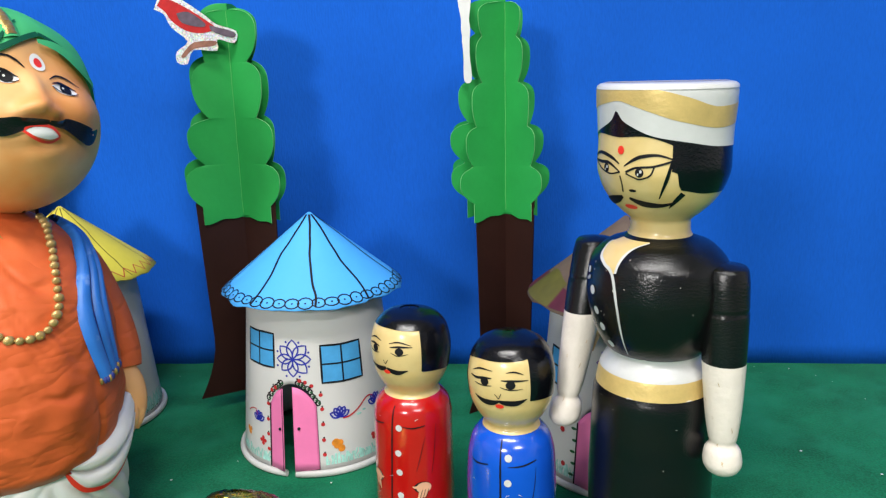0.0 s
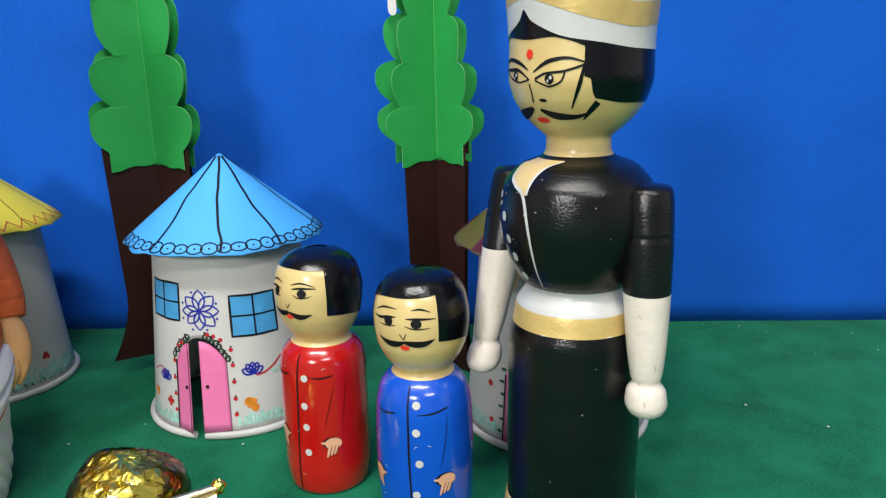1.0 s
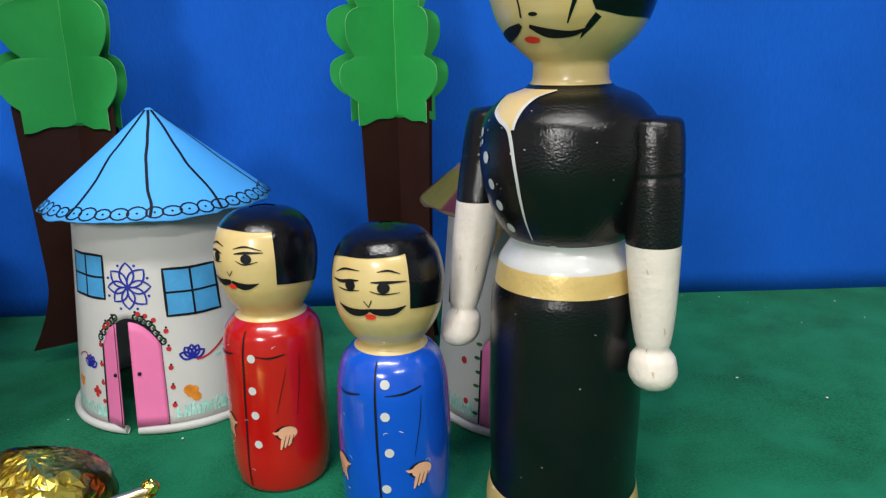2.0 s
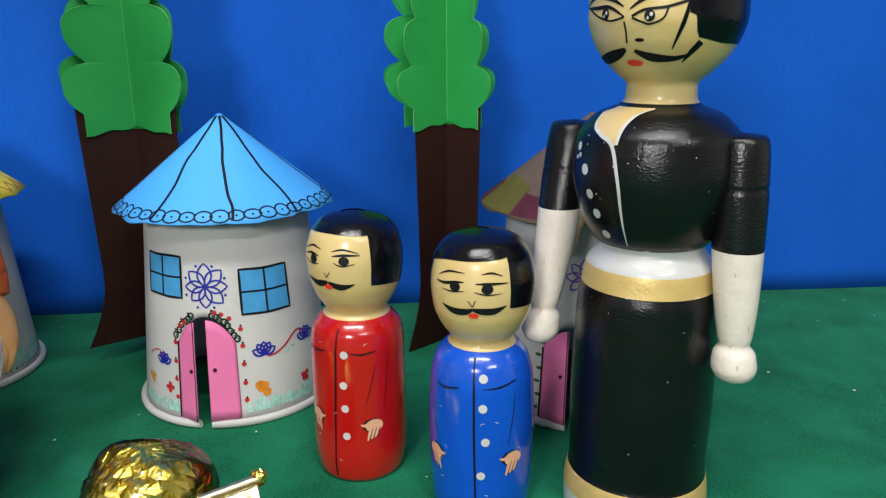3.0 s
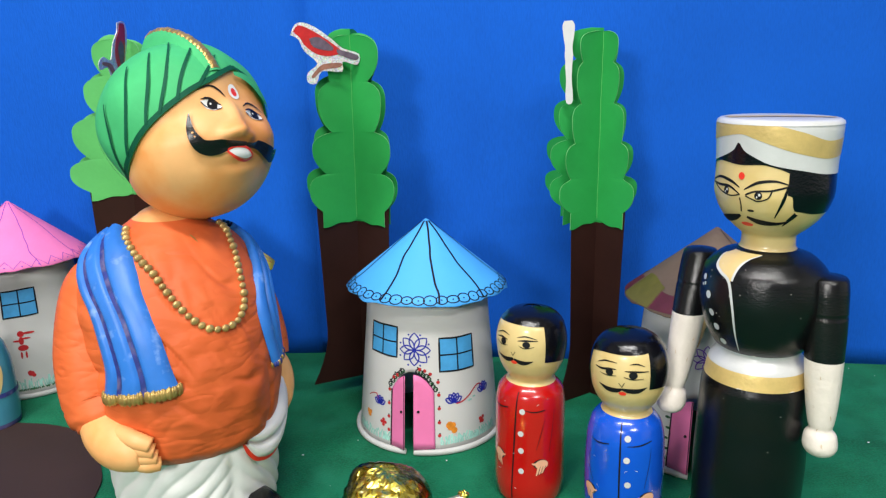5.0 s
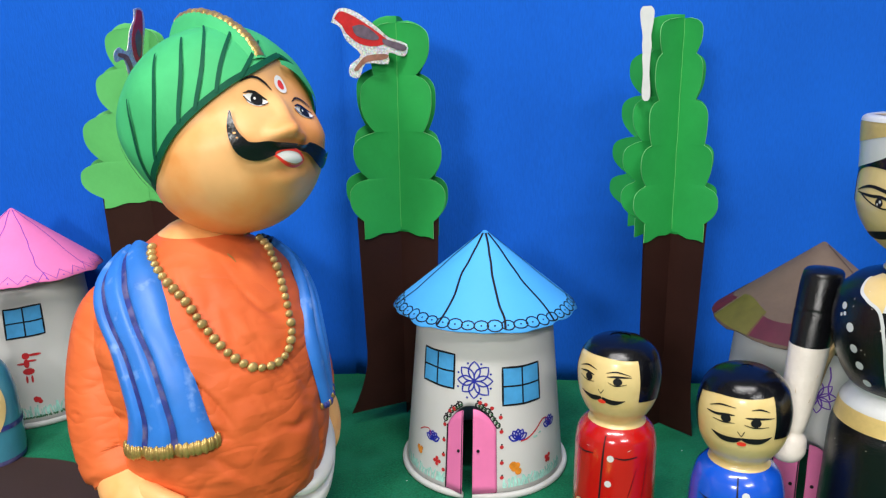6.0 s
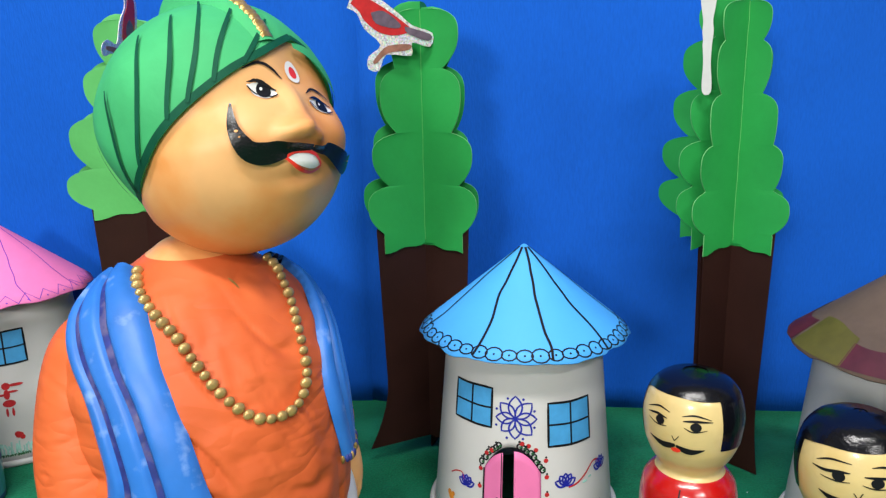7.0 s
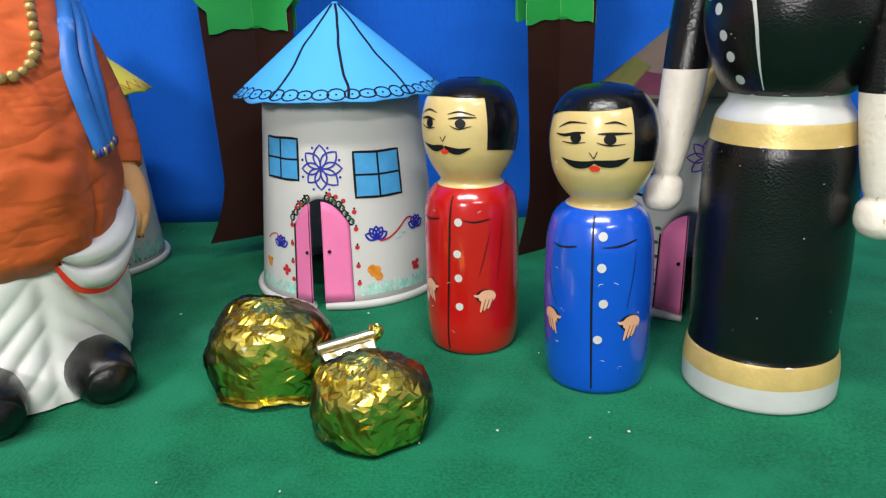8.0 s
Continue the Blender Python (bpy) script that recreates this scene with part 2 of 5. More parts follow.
def profile(points):
    """A smooth radius over height from a short list of (z, r)."""
    zs, rs = [p[0] for p in points], [p[1] for p in points]

    def radius(z):
        if z <= zs[0]:
            return rs[0]
        if z >= zs[-1]:
            return rs[-1]
        i = max(k for k in range(len(zs)) if zs[k] <= z)
        i = min(i, len(zs) - 2)
        t = (z - zs[i]) / (zs[i + 1] - zs[i])

        def slope(k):
            if k == 0 or k == len(zs) - 1:
                return (rs[min(k + 1, len(zs) - 1)] - rs[max(k - 1, 0)]) / (zs[min(k + 1, len(zs) - 1)] - zs[max(k - 1, 0)])
            a, b = (rs[k] - rs[k - 1]) / (zs[k] - zs[k - 1]), (rs[k + 1] - rs[k]) / (zs[k + 1] - zs[k])
            return 0 if a * b <= 0 else 2 * a * b / (a + b)
        h = zs[i + 1] - zs[i]
        return ((2 * t**3 - 3 * t**2 + 1) * rs[i] + (t**3 - 2 * t**2 + t) * h * slope(i)
                + (-2 * t**3 + 3 * t**2) * rs[i + 1] + (t**3 - t**2) * h * slope(i + 1))
    return radius


def turned(radius, cx=0.0, cy=0.0):
    """Surface of revolution: u is the angle from the front (-y), to the +x side; v is the height."""
    return lambda u, v: Vector((cx + radius(v) * math.sin(u), cy - radius(v) * math.cos(u), v))


def ribbon(bm, fn, pts, width, mat=0, lift=0.00015, across=2, closed=False):
    """A painted or raised stroke along (u, v) points of the surface fn; width: one number or a list, in metres."""
    n = len(pts)
    w = width if isinstance(width, (list, tuple)) else [width] * n
    e = 1e-4
    rows = []
    for i, (u, v) in enumerate(pts):
        p = fn(u, v)
        pu, pv = (fn(u + e, v) - fn(u - e, v)) / (2 * e), (fn(u, v + e) - fn(u, v - e)) / (2 * e)
        a, b = pts[(i - 1) % n if closed else max(i - 1, 0)], pts[(i + 1) % n if closed else min(i + 1, n - 1)]
        tan = pu * (b[0] - a[0]) + pv * (b[1] - a[1])
        nor = pu.cross(pv).normalized()
        side = nor.cross(tan).normalized()
        g11, g12, g22 = pu.dot(pu), pu.dot(pv), pv.dot(pv)
        det = g11 * g22 - g12 * g12
        s1, s2 = side.dot(pu), side.dot(pv)
        du, dv = (g22 * s1 - g12 * s2) / det, (g11 * s2 - g12 * s1) / det
        row = []
        for k in range(across + 1):
            s = (2 * k / across - 1) * w[i] / 2
            row.append(bm.verts.new(fn(u + du * s, v + dv * s) + nor * lift))
        rows.append(row)
    for i in range(n if closed else n - 1):
        for k in range(across):
            a, b = rows[i], rows[(i + 1) % n]
            f = bm.faces.new((a[k], a[k + 1], b[k + 1], b[k]))
            f.material_index = mat


def blob(bm, fn, u, v, r, mat=0, lift=0.0002, n=10, ry=None, turn=0.0):
    """A painted dot or oval on the surface fn."""
    e = 1e-4
    pu, pv = (fn(u + e, v) - fn(u - e, v)) / (2 * e), (fn(u, v + e) - fn(u, v - e)) / (2 * e)
    nor = pu.cross(pv).normalized()
    ry = ry or r
    c = bm.verts.new(fn(u, v) + nor * lift)
    rim = []
    for i in range(n):
        a = 2 * math.pi * i / n
        x, y = r * math.cos(a), ry * math.sin(a)
        x, y = x * math.cos(turn) - y * math.sin(turn), x * math.sin(turn) + y * math.cos(turn)
        rim.append(bm.verts.new(fn(u + x / pu.length, v + y / pv.length) + nor * lift))
    for i in range(n):
        f = bm.faces.new((c, rim[i], rim[(i + 1) % n]))
        f.material_index = mat


def curve(pts, n=8):
    """A Catmull-Rom line through points of any dimension."""
    out = []
    for i in range(len(pts) - 1):
        p0, p1, p2, p3 = pts[max(i - 1, 0)], pts[i], pts[i + 1], pts[min(i + 2, len(pts) - 1)]
        for k in range(n):
            t = k / n
            out.append(tuple(0.5 * (2 * b + (c - a) * t + (2 * a - 5 * b + 4 * c - d) * t * t + (3 * b - a - 3 * c + d) * t**3)
                             for a, b, c, d in zip(p0, p1, p2, p3)))
    out.append(tuple(pts[-1]))
    return out


def box(bm, x0, y0, z0, x1, y1, z1, mat=0):
    vs = [bm.verts.new((x, y, z)) for z in (z0, z1) for y in (y0, y1) for x in (x0, x1)]
    for q in ((0, 1, 3, 2), (4, 6, 7, 5), (0, 4, 5, 1), (2, 3, 7, 6), (0, 2, 6, 4), (1, 5, 7, 3)):
        bm.faces.new([vs[i] for i in q]).material_index = mat


def ball(bm, c, r, mat=0, n=10, sq=(1, 1, 1)):
    c = Vector(c)
    grid(bm, lambda u, v: c + Vector((r * sq[0] * math.cos(v) * math.sin(u), -r * sq[1] * math.cos(v) * math.cos(u), r * sq[2] * math.sin(v))),
         ring(n), spans(-1.5, 1.5, max(4, n // 2)), True, mat)




# ---- the setting ----
WALL_Y = 0.688
bm = bmesh.new()
grid(bm, lambda u, v: Vector((u, v, 0.0006 * noise.noise((u * 9, v * 9, 0)))), spans(-1.3, 1.5, 90), spans(-0.9, WALL_Y, 60))
tagged(mesh_object("ground", bm, "felt"), "green felt cloth covering the stage floor", "floor", kind="structure")
bm = bmesh.new()


def cloth(u, v):
    y = WALL_Y + 0.0018 * noise.noise((u * 5, v * 3, 4)) + 0.0003 * noise.noise((u * 45, v * 9, 7))
    return Vector((u, y - (0.0011 if u < SEAM_X else 0.0), v))


SEAM_X = -0.1095
grid(bm, cloth, spans(-1.3, SEAM_X - 0.0002, 70) + spans(SEAM_X + 0.0002, 1.5, 100), spans(-0.002, 1.0, 60))
backdrop = tagged(mesh_object("backdrop_wall", bm, "blue_wall"), "blue felt cloth backdrop with a seam and faint creases", "backdrop", kind="structure")
board = backdrop.modifiers.new("board", "SOLIDIFY")
board.thickness, board.offset = 0.012, -1.0
for nm, q in (("room_floor", (-2.2, -2.6, -0.06, 2.2, 1.4, -0.004)), ("ceiling", (-2.2, -2.6, 2.5, 2.2, 1.4, 2.6)), ("wall_north", (-2.2, 1.3, -0.004, 2.2, 1.4, 2.5)),
              ("wall_south", (-2.2, -2.6, -0.004, 2.2, -2.5, 2.5)), ("wall_west", (-2.2, -2.5, -0.004, -2.1, 1.3, 2.5)), ("wall_east", (2.1, -2.5, -0.004, 2.2, 1.3, 2.5))):
    bm = bmesh.new()
    box(bm, *q)
    tagged(mesh_object(nm, bm, "room", smooth=False), "plain off-white plastered room surface", "wall", kind="structure")


# ---- cup houses ----
CUP_R = profile([(0.000, 0.0455), (0.05, 0.0412), (0.093, 0.0376)])
CUP = turned(CUP_R)
ROOF = turned(lambda z: 0.0508 * (0.137 - z) / 0.042 + 0.0003)


def thick(ob, t, offset=-1.0):
    m = ob.modifiers.new("thickness", "SOLIDIFY")
    m.thickness, m.offset = t, offset
    return ob


def cup_house(at, turn, roof, door, label):
    """An upturned paper cup with a cut door of two leaves and a cone of card on top. door: left, gap from, gap to, right (radians), height."""
    top = empty("paper_cup_house", pose(*at, 0, 0, turn), label, "toy house", "paper cup houses")
    dl, g0, g1, dr, h = door
    arch = lambda u: h * (1 - 0.22 * (abs(u - (dl + dr) / 2) / ((dr - dl) / 2)) ** 2.2)
    bm = bmesh.new()
    e = 0.0008
    low = lambda u: arch(u) if dl < u < dr else 0.002
    us = [dl - e, dl + e] + spans(dl, dr, 24)[1:-1] + [dr - e, dr + e] + spans(dr, dl + 2 * math.pi, 72)[1:-1]
    grid(bm, lambda u, s: CUP(u, low(u) + (0.094 - low(u)) * s), us, spans(0, 1, 16), True)
    thick(part("wall", bm, "cup", top), 0.0007)
    bm = bmesh.new()
    tube = lambda u, v: Vector(((0.0466 + 0.0016 * math.cos(v)) * math.sin(u), -(0.0466 + 0.0016 * math.cos(v)) * math.cos(u), 0.0019 + 0.0019 * math.sin(v)))
    grid(bm, tube, spans(g1, g0 + 2 * math.pi, 90), spans(-math.pi, math.pi, 10))
    part("rim", bm, "cup", top)
    for a, b in ((dl, g0), (dr, g1)):
        bm = bmesh.new()
        flare = lambda u: (abs(u - a) / abs(b - a)) ** 1.3 * (0.0035 if a < b else 0.0022)
        leaf = lambda u, s: CUP(u, 0.004 + (arch(u) - 0.0045) * s) + Vector((math.sin(u), -math.cos(u), 0)) * (0.0006 + flare(u))
        grid(bm, leaf, spans(a, b, 8), spans(0, 1, 10))
        d = thick(part("door", bm, "door_pink", top, "pink paper door leaf standing ajar"), 0.0005)
        bm = bmesh.new()
        ribbon(bm, leaf, [(a + (b - a) * 0.02, k / 10) for k in range(0, 11)], 0.0008, 0, 0.0003 if a < b else -0.0003)
        ribbon(bm, leaf, [(b - (b - a) * 0.02, k / 10) for k in range(0, 11)], 0.0005, 0, 0.0003 if a < b else -0.0003)
        part("ink_outline", bm, "ink", d)
        bm = bmesh.new()
        k = leaf(b - (b - a) * 0.22, 0.52)
        ball(bm, k + Vector((0, -0.0003, 0)), 0.0009, 0, 8)
        part("knob", bm, "ink", d)
    bm = bmesh.new()
    grid(bm, lambda u, s: ROOF(u, 0.0955 + 0.041 * s + 0.0012 * (1 - s) * noise.noise((math.sin(u) * 4, math.cos(u) * 4, at[0] * 9)) + 0.0004 * (1 - s) * noise.noise((math.sin(u) * 11, math.cos(u) * 11, s * 5))), ring(96), spans(0, 1, 10), True)
    r = thick(part("roof", bm, roof, top), 0.0006)
    return top, r


def ink(name, parent, mat, fn, lines=(), dots=(), label=""):
    """Drawn lines (points, width) and dots (u, v, r) on a surface, one mesh."""
    bm = bmesh.new()
    for pts, w in lines:
        ribbon(bm, fn, pts, w, 0, 0.00022)
    for d in dots:
        blob(bm, fn, d[0], d[1], d[2], 0, 0.00024, ry=d[3] if len(d) > 3 else None)
    ob = part(name, bm, mat, parent, label)
    return tagged(ob, kind="stuff") if len(lines) + len(dots) > 1 else ob


D = radians
blue_house, blue_roof = cup_house((-0.002, 0.563, 0), 0, "roof_blue", (-0.440, -0.215, -0.100, 0.180, 0.0515), "white paper cup house with a blue cone roof and pink doors")
brown_house, brown_roof = cup_house((0.1688, 0.5425, 0), -17, "roof_brown", (-0.38, -0.10, -0.02, 0.27, 0.0475), "white paper cup house with a brown cone roof and pink doors")
yellow_house, yellow_roof = cup_house((-0.163, 0.592, 0), -34, "roof_yellow", (D(-24), D(-5), D(5), D(24), 0.047), "white paper cup house with a yellow cone roof")
pink_house, pink_roof = cup_house((-0.316, 0.619, 0), -70, "roof_pink", (D(-24), D(-5), D(5), D(24), 0.047), "white paper cup house with a pink cone roof")
# ---- paper trees ----
def crown_edge(z, low, cuts, widths, notches, tab):
    """Half width of a scalloped crown at height z. cuts: heights between the bulges."""
    if z < cuts[0]:
        return tab
    for i, w in enumerate(widths):
        a, b = cuts[i], cuts[i + 1]
        if z <= b or i == len(widths) - 1:
            t = min(1.0, (z - a) / (b - a)) ** 1.25
            n0 = notches[i - 1] if i else tab * 0.98
            last = i == len(widths) - 1
            n1 = w * 0.35 if last else notches[i]
            if t < 0.5:
                return n0 + (w - n0) * (1 - (1 - 2 * t) ** 2.4) ** 0.75
            return n1 + (w - n1) * (1 - (2 * t - 1) ** 3.0) ** 0.7
    return tab


def paper_tree(at, sheets, foot, low, cuts, light, label, raised=0.0):
    """Folded card sheets meeting at one upright crease. sheets: for both wings the angle (degrees from +x), bulge widths, notch widths and tab width; then a lift. raised: how far the front wings end above the floor, on which the rear wings stand."""
    top = empty("paper_tree", pose(*at, 0, 0, 0), label, "paper tree", "paper trees")
    for k, (left, right, lift) in enumerate(sheets):
        off = Vector((0, 0.0016 * k, 0))

        def wing(s):
            d = radians((right if s > 0 else left)[0])
            return Vector((math.cos(d), math.sin(d), 0)) * abs(s)

        def bark(s, v):
            w = foot * (0.78 if k else 1.0) * (0.92 + 0.16 * v / low + 2.6 * max(0.0, 0.33 - v / low) ** 1.7 * (1.3 if s < 0 else 0.55))
            front = math.sin(radians((right if s > 0 else left)[0])) < 0 or (right if s > 0 else left)[0] > 180
            return wing(s) * w + Vector((0, 0, v + (raised * max(0.0, 1 - v / low) if front else 0.0))) + off

        bm = bmesh.new()
        grid(bm, bark, spans(-1, 1, 8), spans(0.0005, low + 0.012, 16))
        thick(part("trunk", bm, "bark", top, smooth=False), 0.0005)

        def leaf(s, z):
            side = right if s > 0 else left
            w = crown_edge(z - lift, low, cuts, *side[1:])
            p = wing(s) * w + Vector((0, 0, z)) + off + Vector((0, -0.0007, 0))
            if z == low + lift:
                p.z += 0.0030 * (0.5 - abs(s)) + 0.0007 * math.sin(s * 9 + k)
            return p + Vector((0, -0.0009 * abs(s) ** 2 * math.sin(z * 110 + k), 0))

        bm = bmesh.new()
        grid(bm, leaf, spans(-1, 1, 16), spans(low + lift, cuts[-1] + lift, 130))
        crown = part("crown", bm, [light, "leaf_edge"], top, smooth=False)
        thick(crown, 0.0005).modifiers[0].material_offset_rim = 1
        if k == 0:
            bm = bmesh.new()
            grid(bm, lambda s, z: Vector((0.00019 * s + 0.0003 * noise.noise((z * 90, 0, 0)), off.y - 0.0019 + 0.0004 * abs(s), z)), [-1, 0, 1], spans(low + 0.0035, cuts[-1] - 0.0004, 40))
            part("fold_line", bm, "leaf_light", crown, "pale worn fold of the paper")
    return top


mm = lambda *q: [x / 1000 for x in q]
paper_tree((-0.0555, 0.612, 0), (
    ((212, mm(32.7, 29.3, 24.0, 17.0), mm(20.4, 15.0, 15.2), 0.0240), (-30, mm(33.8, 31.4, 24.6, 23.7), mm(22.6, 18.7, 13.2), 0.0250), 0.0),
    ((201, mm(33.5, 27.0, 25.1, 17.0), mm(23.0, 20.0, 15.0), 0.0250), (80, mm(30, 27, 24, 18), mm(22, 18, 14), 0.0250), 0.004),
    ((75, mm(30, 27, 24, 18), mm(22, 18, 14), 0.0250), (-16, mm(31.0, 26.0, 23.8, 19.0), mm(23, 19, 14), 0.0250), 0.001)),
    0.0262, 0.1245, mm(133.5, 159, 186.5, 219, 249), "leaf", "tall folded paper tree with dark green crown and brown trunk", 0.0095)
paper_tree((0.1083, 0.612, 0), (
    ((219, mm(34.4, 29.7, 25.0, 21.8, 20.0), mm(24.2, 21.9, 17.3, 17.0), 0.0244), (-46, mm(29.5, 24.0, 19.1, 14.2, 12.2), mm(20.3, 18.0, 10.5, 8.6), 0.0215), 0.0),
    ((202, mm(34.9, 35.0, 29.6, 24.4, 24.3), mm(25, 23, 18.5, 18), 0.0250), (139, mm(44.2, 43.4, 37.8, 33.6, 26), mm(31, 28, 24, 20), 0.0300), 0.002),
    ((132, mm(30, 27, 24, 20, 18), mm(22, 20, 16, 14), 0.0240), (8, mm(27.4, 23.5, 18.0, 15.0, 10.6), mm(18, 15, 11, 9), 0.0200), 0.0)),
    0.0215, 0.1245, mm(134, 155.5, 179, 204, 229.5, 249), "leaf", "tall folded paper tree with bright green crown and brown trunk")
# crown in the lightened green, standing in for light on its left wing
paper_tree((-0.230, 0.640, 0), (
    ((211, mm(40.8, 35.4, 25.5, 16.5), mm(25.7, 16.5, 11.0), 0.0280), (-20, mm(38, 34, 27, 22), mm(26, 19, 14), 0.0280), 0.0),
    ((196, mm(36, 31, 22, 14), mm(24, 15, 10), 0.0270), (110, mm(36, 31, 24, 18), mm(24, 17, 12), 0.0270), 0.003),
    ((100, mm(34, 30, 24, 18), mm(24, 17, 12), 0.0270), (-5, mm(36, 32, 26, 20), mm(24, 18, 13), 0.0270), 0.0)),
    0.0270, 0.1375, mm(142, 166, 197, 224.5, 250), "leaf_light", "tall folded paper tree with lightened green crown and brown trunk")

# ---- drawings on the houses ----
def window(parent, u0, u1, z0, z1, slant=0.0):
    """Four blue panes, an inked frame and two inked bars."""
    um, zm = (u0 + u1) / 2, (z0 + z1) / 2
    q = lambda u, z: (u, z + slant * (u - um))
    line = lambda a, b: [tuple(a[i] + (b[i] - a[i]) * k / 6 + 0.00016 * math.sin(5.1 * k + 900 * z0) * (i == 1) for i in (0, 1)) for k in range(7)]
    c = [q(u0, z0), q(u1, z0), q(u1, z1), q(u0, z1)]
    bm = bmesh.new()
    ribbon(bm, CUP, sum((line(c[i], c[(i + 1) % 4])[:-1] for i in range(4)), []), 0.0011, 0, 0.00022, closed=True)
    w = part("window", bm, "ink", parent, "blue four-pane window drawn in ink")
    for a, b in ((q(um, z0), q(um, z1)), (q(u0, zm), q(u1, zm))):
        bm = bmesh.new()
        ribbon(bm, CUP, line(a, b), 0.0009, 0, 0.00026)
        part("glazing_bar", bm, "ink", w)
    for a, b in ((u0, um), (um, u1)):
        for c, d in ((z0, zm), (zm, z1)):
            bm = bmesh.new()
            grid(bm, lambda u, v: CUP(u, v + slant * (u - um)) + Vector((math.sin(u), -math.cos(u), 0)) * 0.00012, spans(a, b, 4), spans(c, d, 3))
            part("pane", bm, "window_blue", w)


def petal(u, z, a, r, wide=0.5):
    """A closed leaf shape from a centre, as points on the cup."""
    k = 1 / CUP_R(z)
    out = []
    for i in range(17):
        t = abs(i / 8 - 1)
        x, y = r * (1 - t), wide * r * 0.5 * math.sin(math.pi * t) ** 0.85 * (1 if i < 8 else -1)
        out.append((u + (x * math.cos(a) - y * math.sin(a)) * k, z + x * math.sin(a) + y * math.cos(a)))
    return out


def lotus(u, z, r):
    return [(petal(u, z, D(a), r * 1.1, 0.55), 0.00095) for a in (25, 60, 90, 120, 155)]


def splash(u, z, r, seed):
    rng = random.Random(seed)
    return [(u + rng.uniform(-0.6, 0.6) * r / 0.043, z + rng.uniform(-0.6, 0.6) * r, r * rng.uniform(0.45, 0.7)) for _ in range(5)]


def grass_lines(u0, u1, z0, h, n, seed):
    rng = random.Random(seed)
    out = []
    for i in range(n):
        u = u0 + (u1 - u0) * (i + rng.random()) / n
        k = rng.uniform(0.5, 1.0) * h
        out.append(([(u, z0), (u + rng.uniform(-0.015, 0.02), z0 + k * 0.5), (u + rng.uniform(-0.03, 0.03), z0 + k)], rng.uniform(0.0006, 0.0013)))
    return out


def chain(n, z, r):
    out, dots = [], []
    for i in range(n):
        u0, w = 2 * math.pi * i / n, math.pi / n * (1.08 + 0.1 * math.sin(i * 2.3))
        out.append(([(u0 + w * math.cos(a), z + r * math.sin(a) * (1 + 0.15 * math.sin(i * 1.7))) for a in spans(0, 2 * math.pi, 12)], 0.0007))
        dots.append((u0, z, 0.0005))
    return out, dots


def rays(us, z0=0.0965, z1=0.1355, w=0.0012, seed=1):
    rng = random.Random(seed)
    out = []
    for u in us:
        pts = [(u + rng.uniform(-0.02, 0.02) + 0.03 * math.sin(k * 0.9 + u), z0 + (z1 - z0) * k / 9) for k in range(10)]
        out.append((curve(pts, 3), w))
    return out


window(blue_house, -0.90, -0.375, 0.0597, 0.0782)
window(blue_house, 0.272, 0.83, 0.0512, 0.0716, -0.001)
ink("flower_drawing", blue_house, "ink_blue", CUP, [(petal(-0.10, 0.0651, D(a), 0.0096 + 0.0010 * math.sin(a), 0.60), 0.0008) for a in range(0, 360, 45)],
    [(-0.10 + 0.0100 / 0.043 * math.cos(D(a)), 0.0651 + 0.0100 * math.sin(D(a)), 0.0006) for a in range(22, 382, 45)])
ink("vine_drawing", blue_house, "ink_red", CUP, [(curve([(0.50, 0.0306), (0.60, 0.0312), (0.72, 0.0340), (0.86, 0.0385), (0.96, 0.0378), (1.03, 0.0330)], 5), 0.0009)])
ink("vine_drawing", blue_house, "ink_red", CUP, [(curve([(-0.92, 0.0300), (-0.84, 0.0322), (-0.74, 0.0330), (-0.70, 0.0300)], 5), 0.0006)])
ink("lotus_drawing", blue_house, "ink_blue", CUP, lotus(0.465, 0.0318, 0.0052))
ink("lotus_drawing", blue_house, "ink_blue", CUP, lotus(1.00, 0.0335, 0.0050))
ink("lotus_drawing", blue_house, "ink_blue", CUP, lotus(-0.67, 0.0278, 0.0045))
ink("orange_flower_drawing", blue_house, "ink_orange", CUP, [], splash(0.427, 0.0162, 0.0036, 1))
ink("orange_flower_drawing", blue_house, "ink_orange", CUP, [], splash(-0.90, 0.0181, 0.0026, 2))
ink("red_flower_drawing", blue_house, "ink_red", CUP, [], [(-0.585 + a, 0.0168 + b, 0.0011) for a, b in ((0, 0), (0.035, 0), (-0.035, 0), (0, 0.0016), (0, -0.0017))])
ink("red_flower_drawing", blue_house, "ink_red", CUP, [], [(0.925 + a, 0.0158 + b, 0.0012) for a, b in ((0, 0), (0.03, 0.001), (-0.03, 0.0005), (0.02, -0.0017), (-0.02, -0.0015))])
ink("grass_drawing", blue_house, "ink_teal", CUP, grass_lines(0.26, 1.20, 0.0058, 0.0062, 44, 3))
ink("grass_drawing", blue_house, "ink_teal", CUP, grass_lines(-1.25, -0.47, 0.0058, 0.0062, 34, 4))
ink("leaf_drawing", blue_house, "ink_teal", CUP, [], [(0.72, 0.0308, 0.0016, 0.0007), (0.80, 0.0322, 0.0012, 0.0006)])
arch_at = lambda u: 0.0515 * (1 - 0.22 * (abs(u + 0.145) / 0.33) ** 2.2)
rng = random.Random(21)
hoops = [(u + rng.uniform(-0.008, 0.008), arch_at(u) + 0.0016 + rng.uniform(-0.0005, 0.0006)) for u in (-0.47, -0.43, -0.39, -0.35, -0.31, -0.27, -0.05, -0.01, 0.03, 0.07, 0.105, 0.14, 0.17, 0.195)]
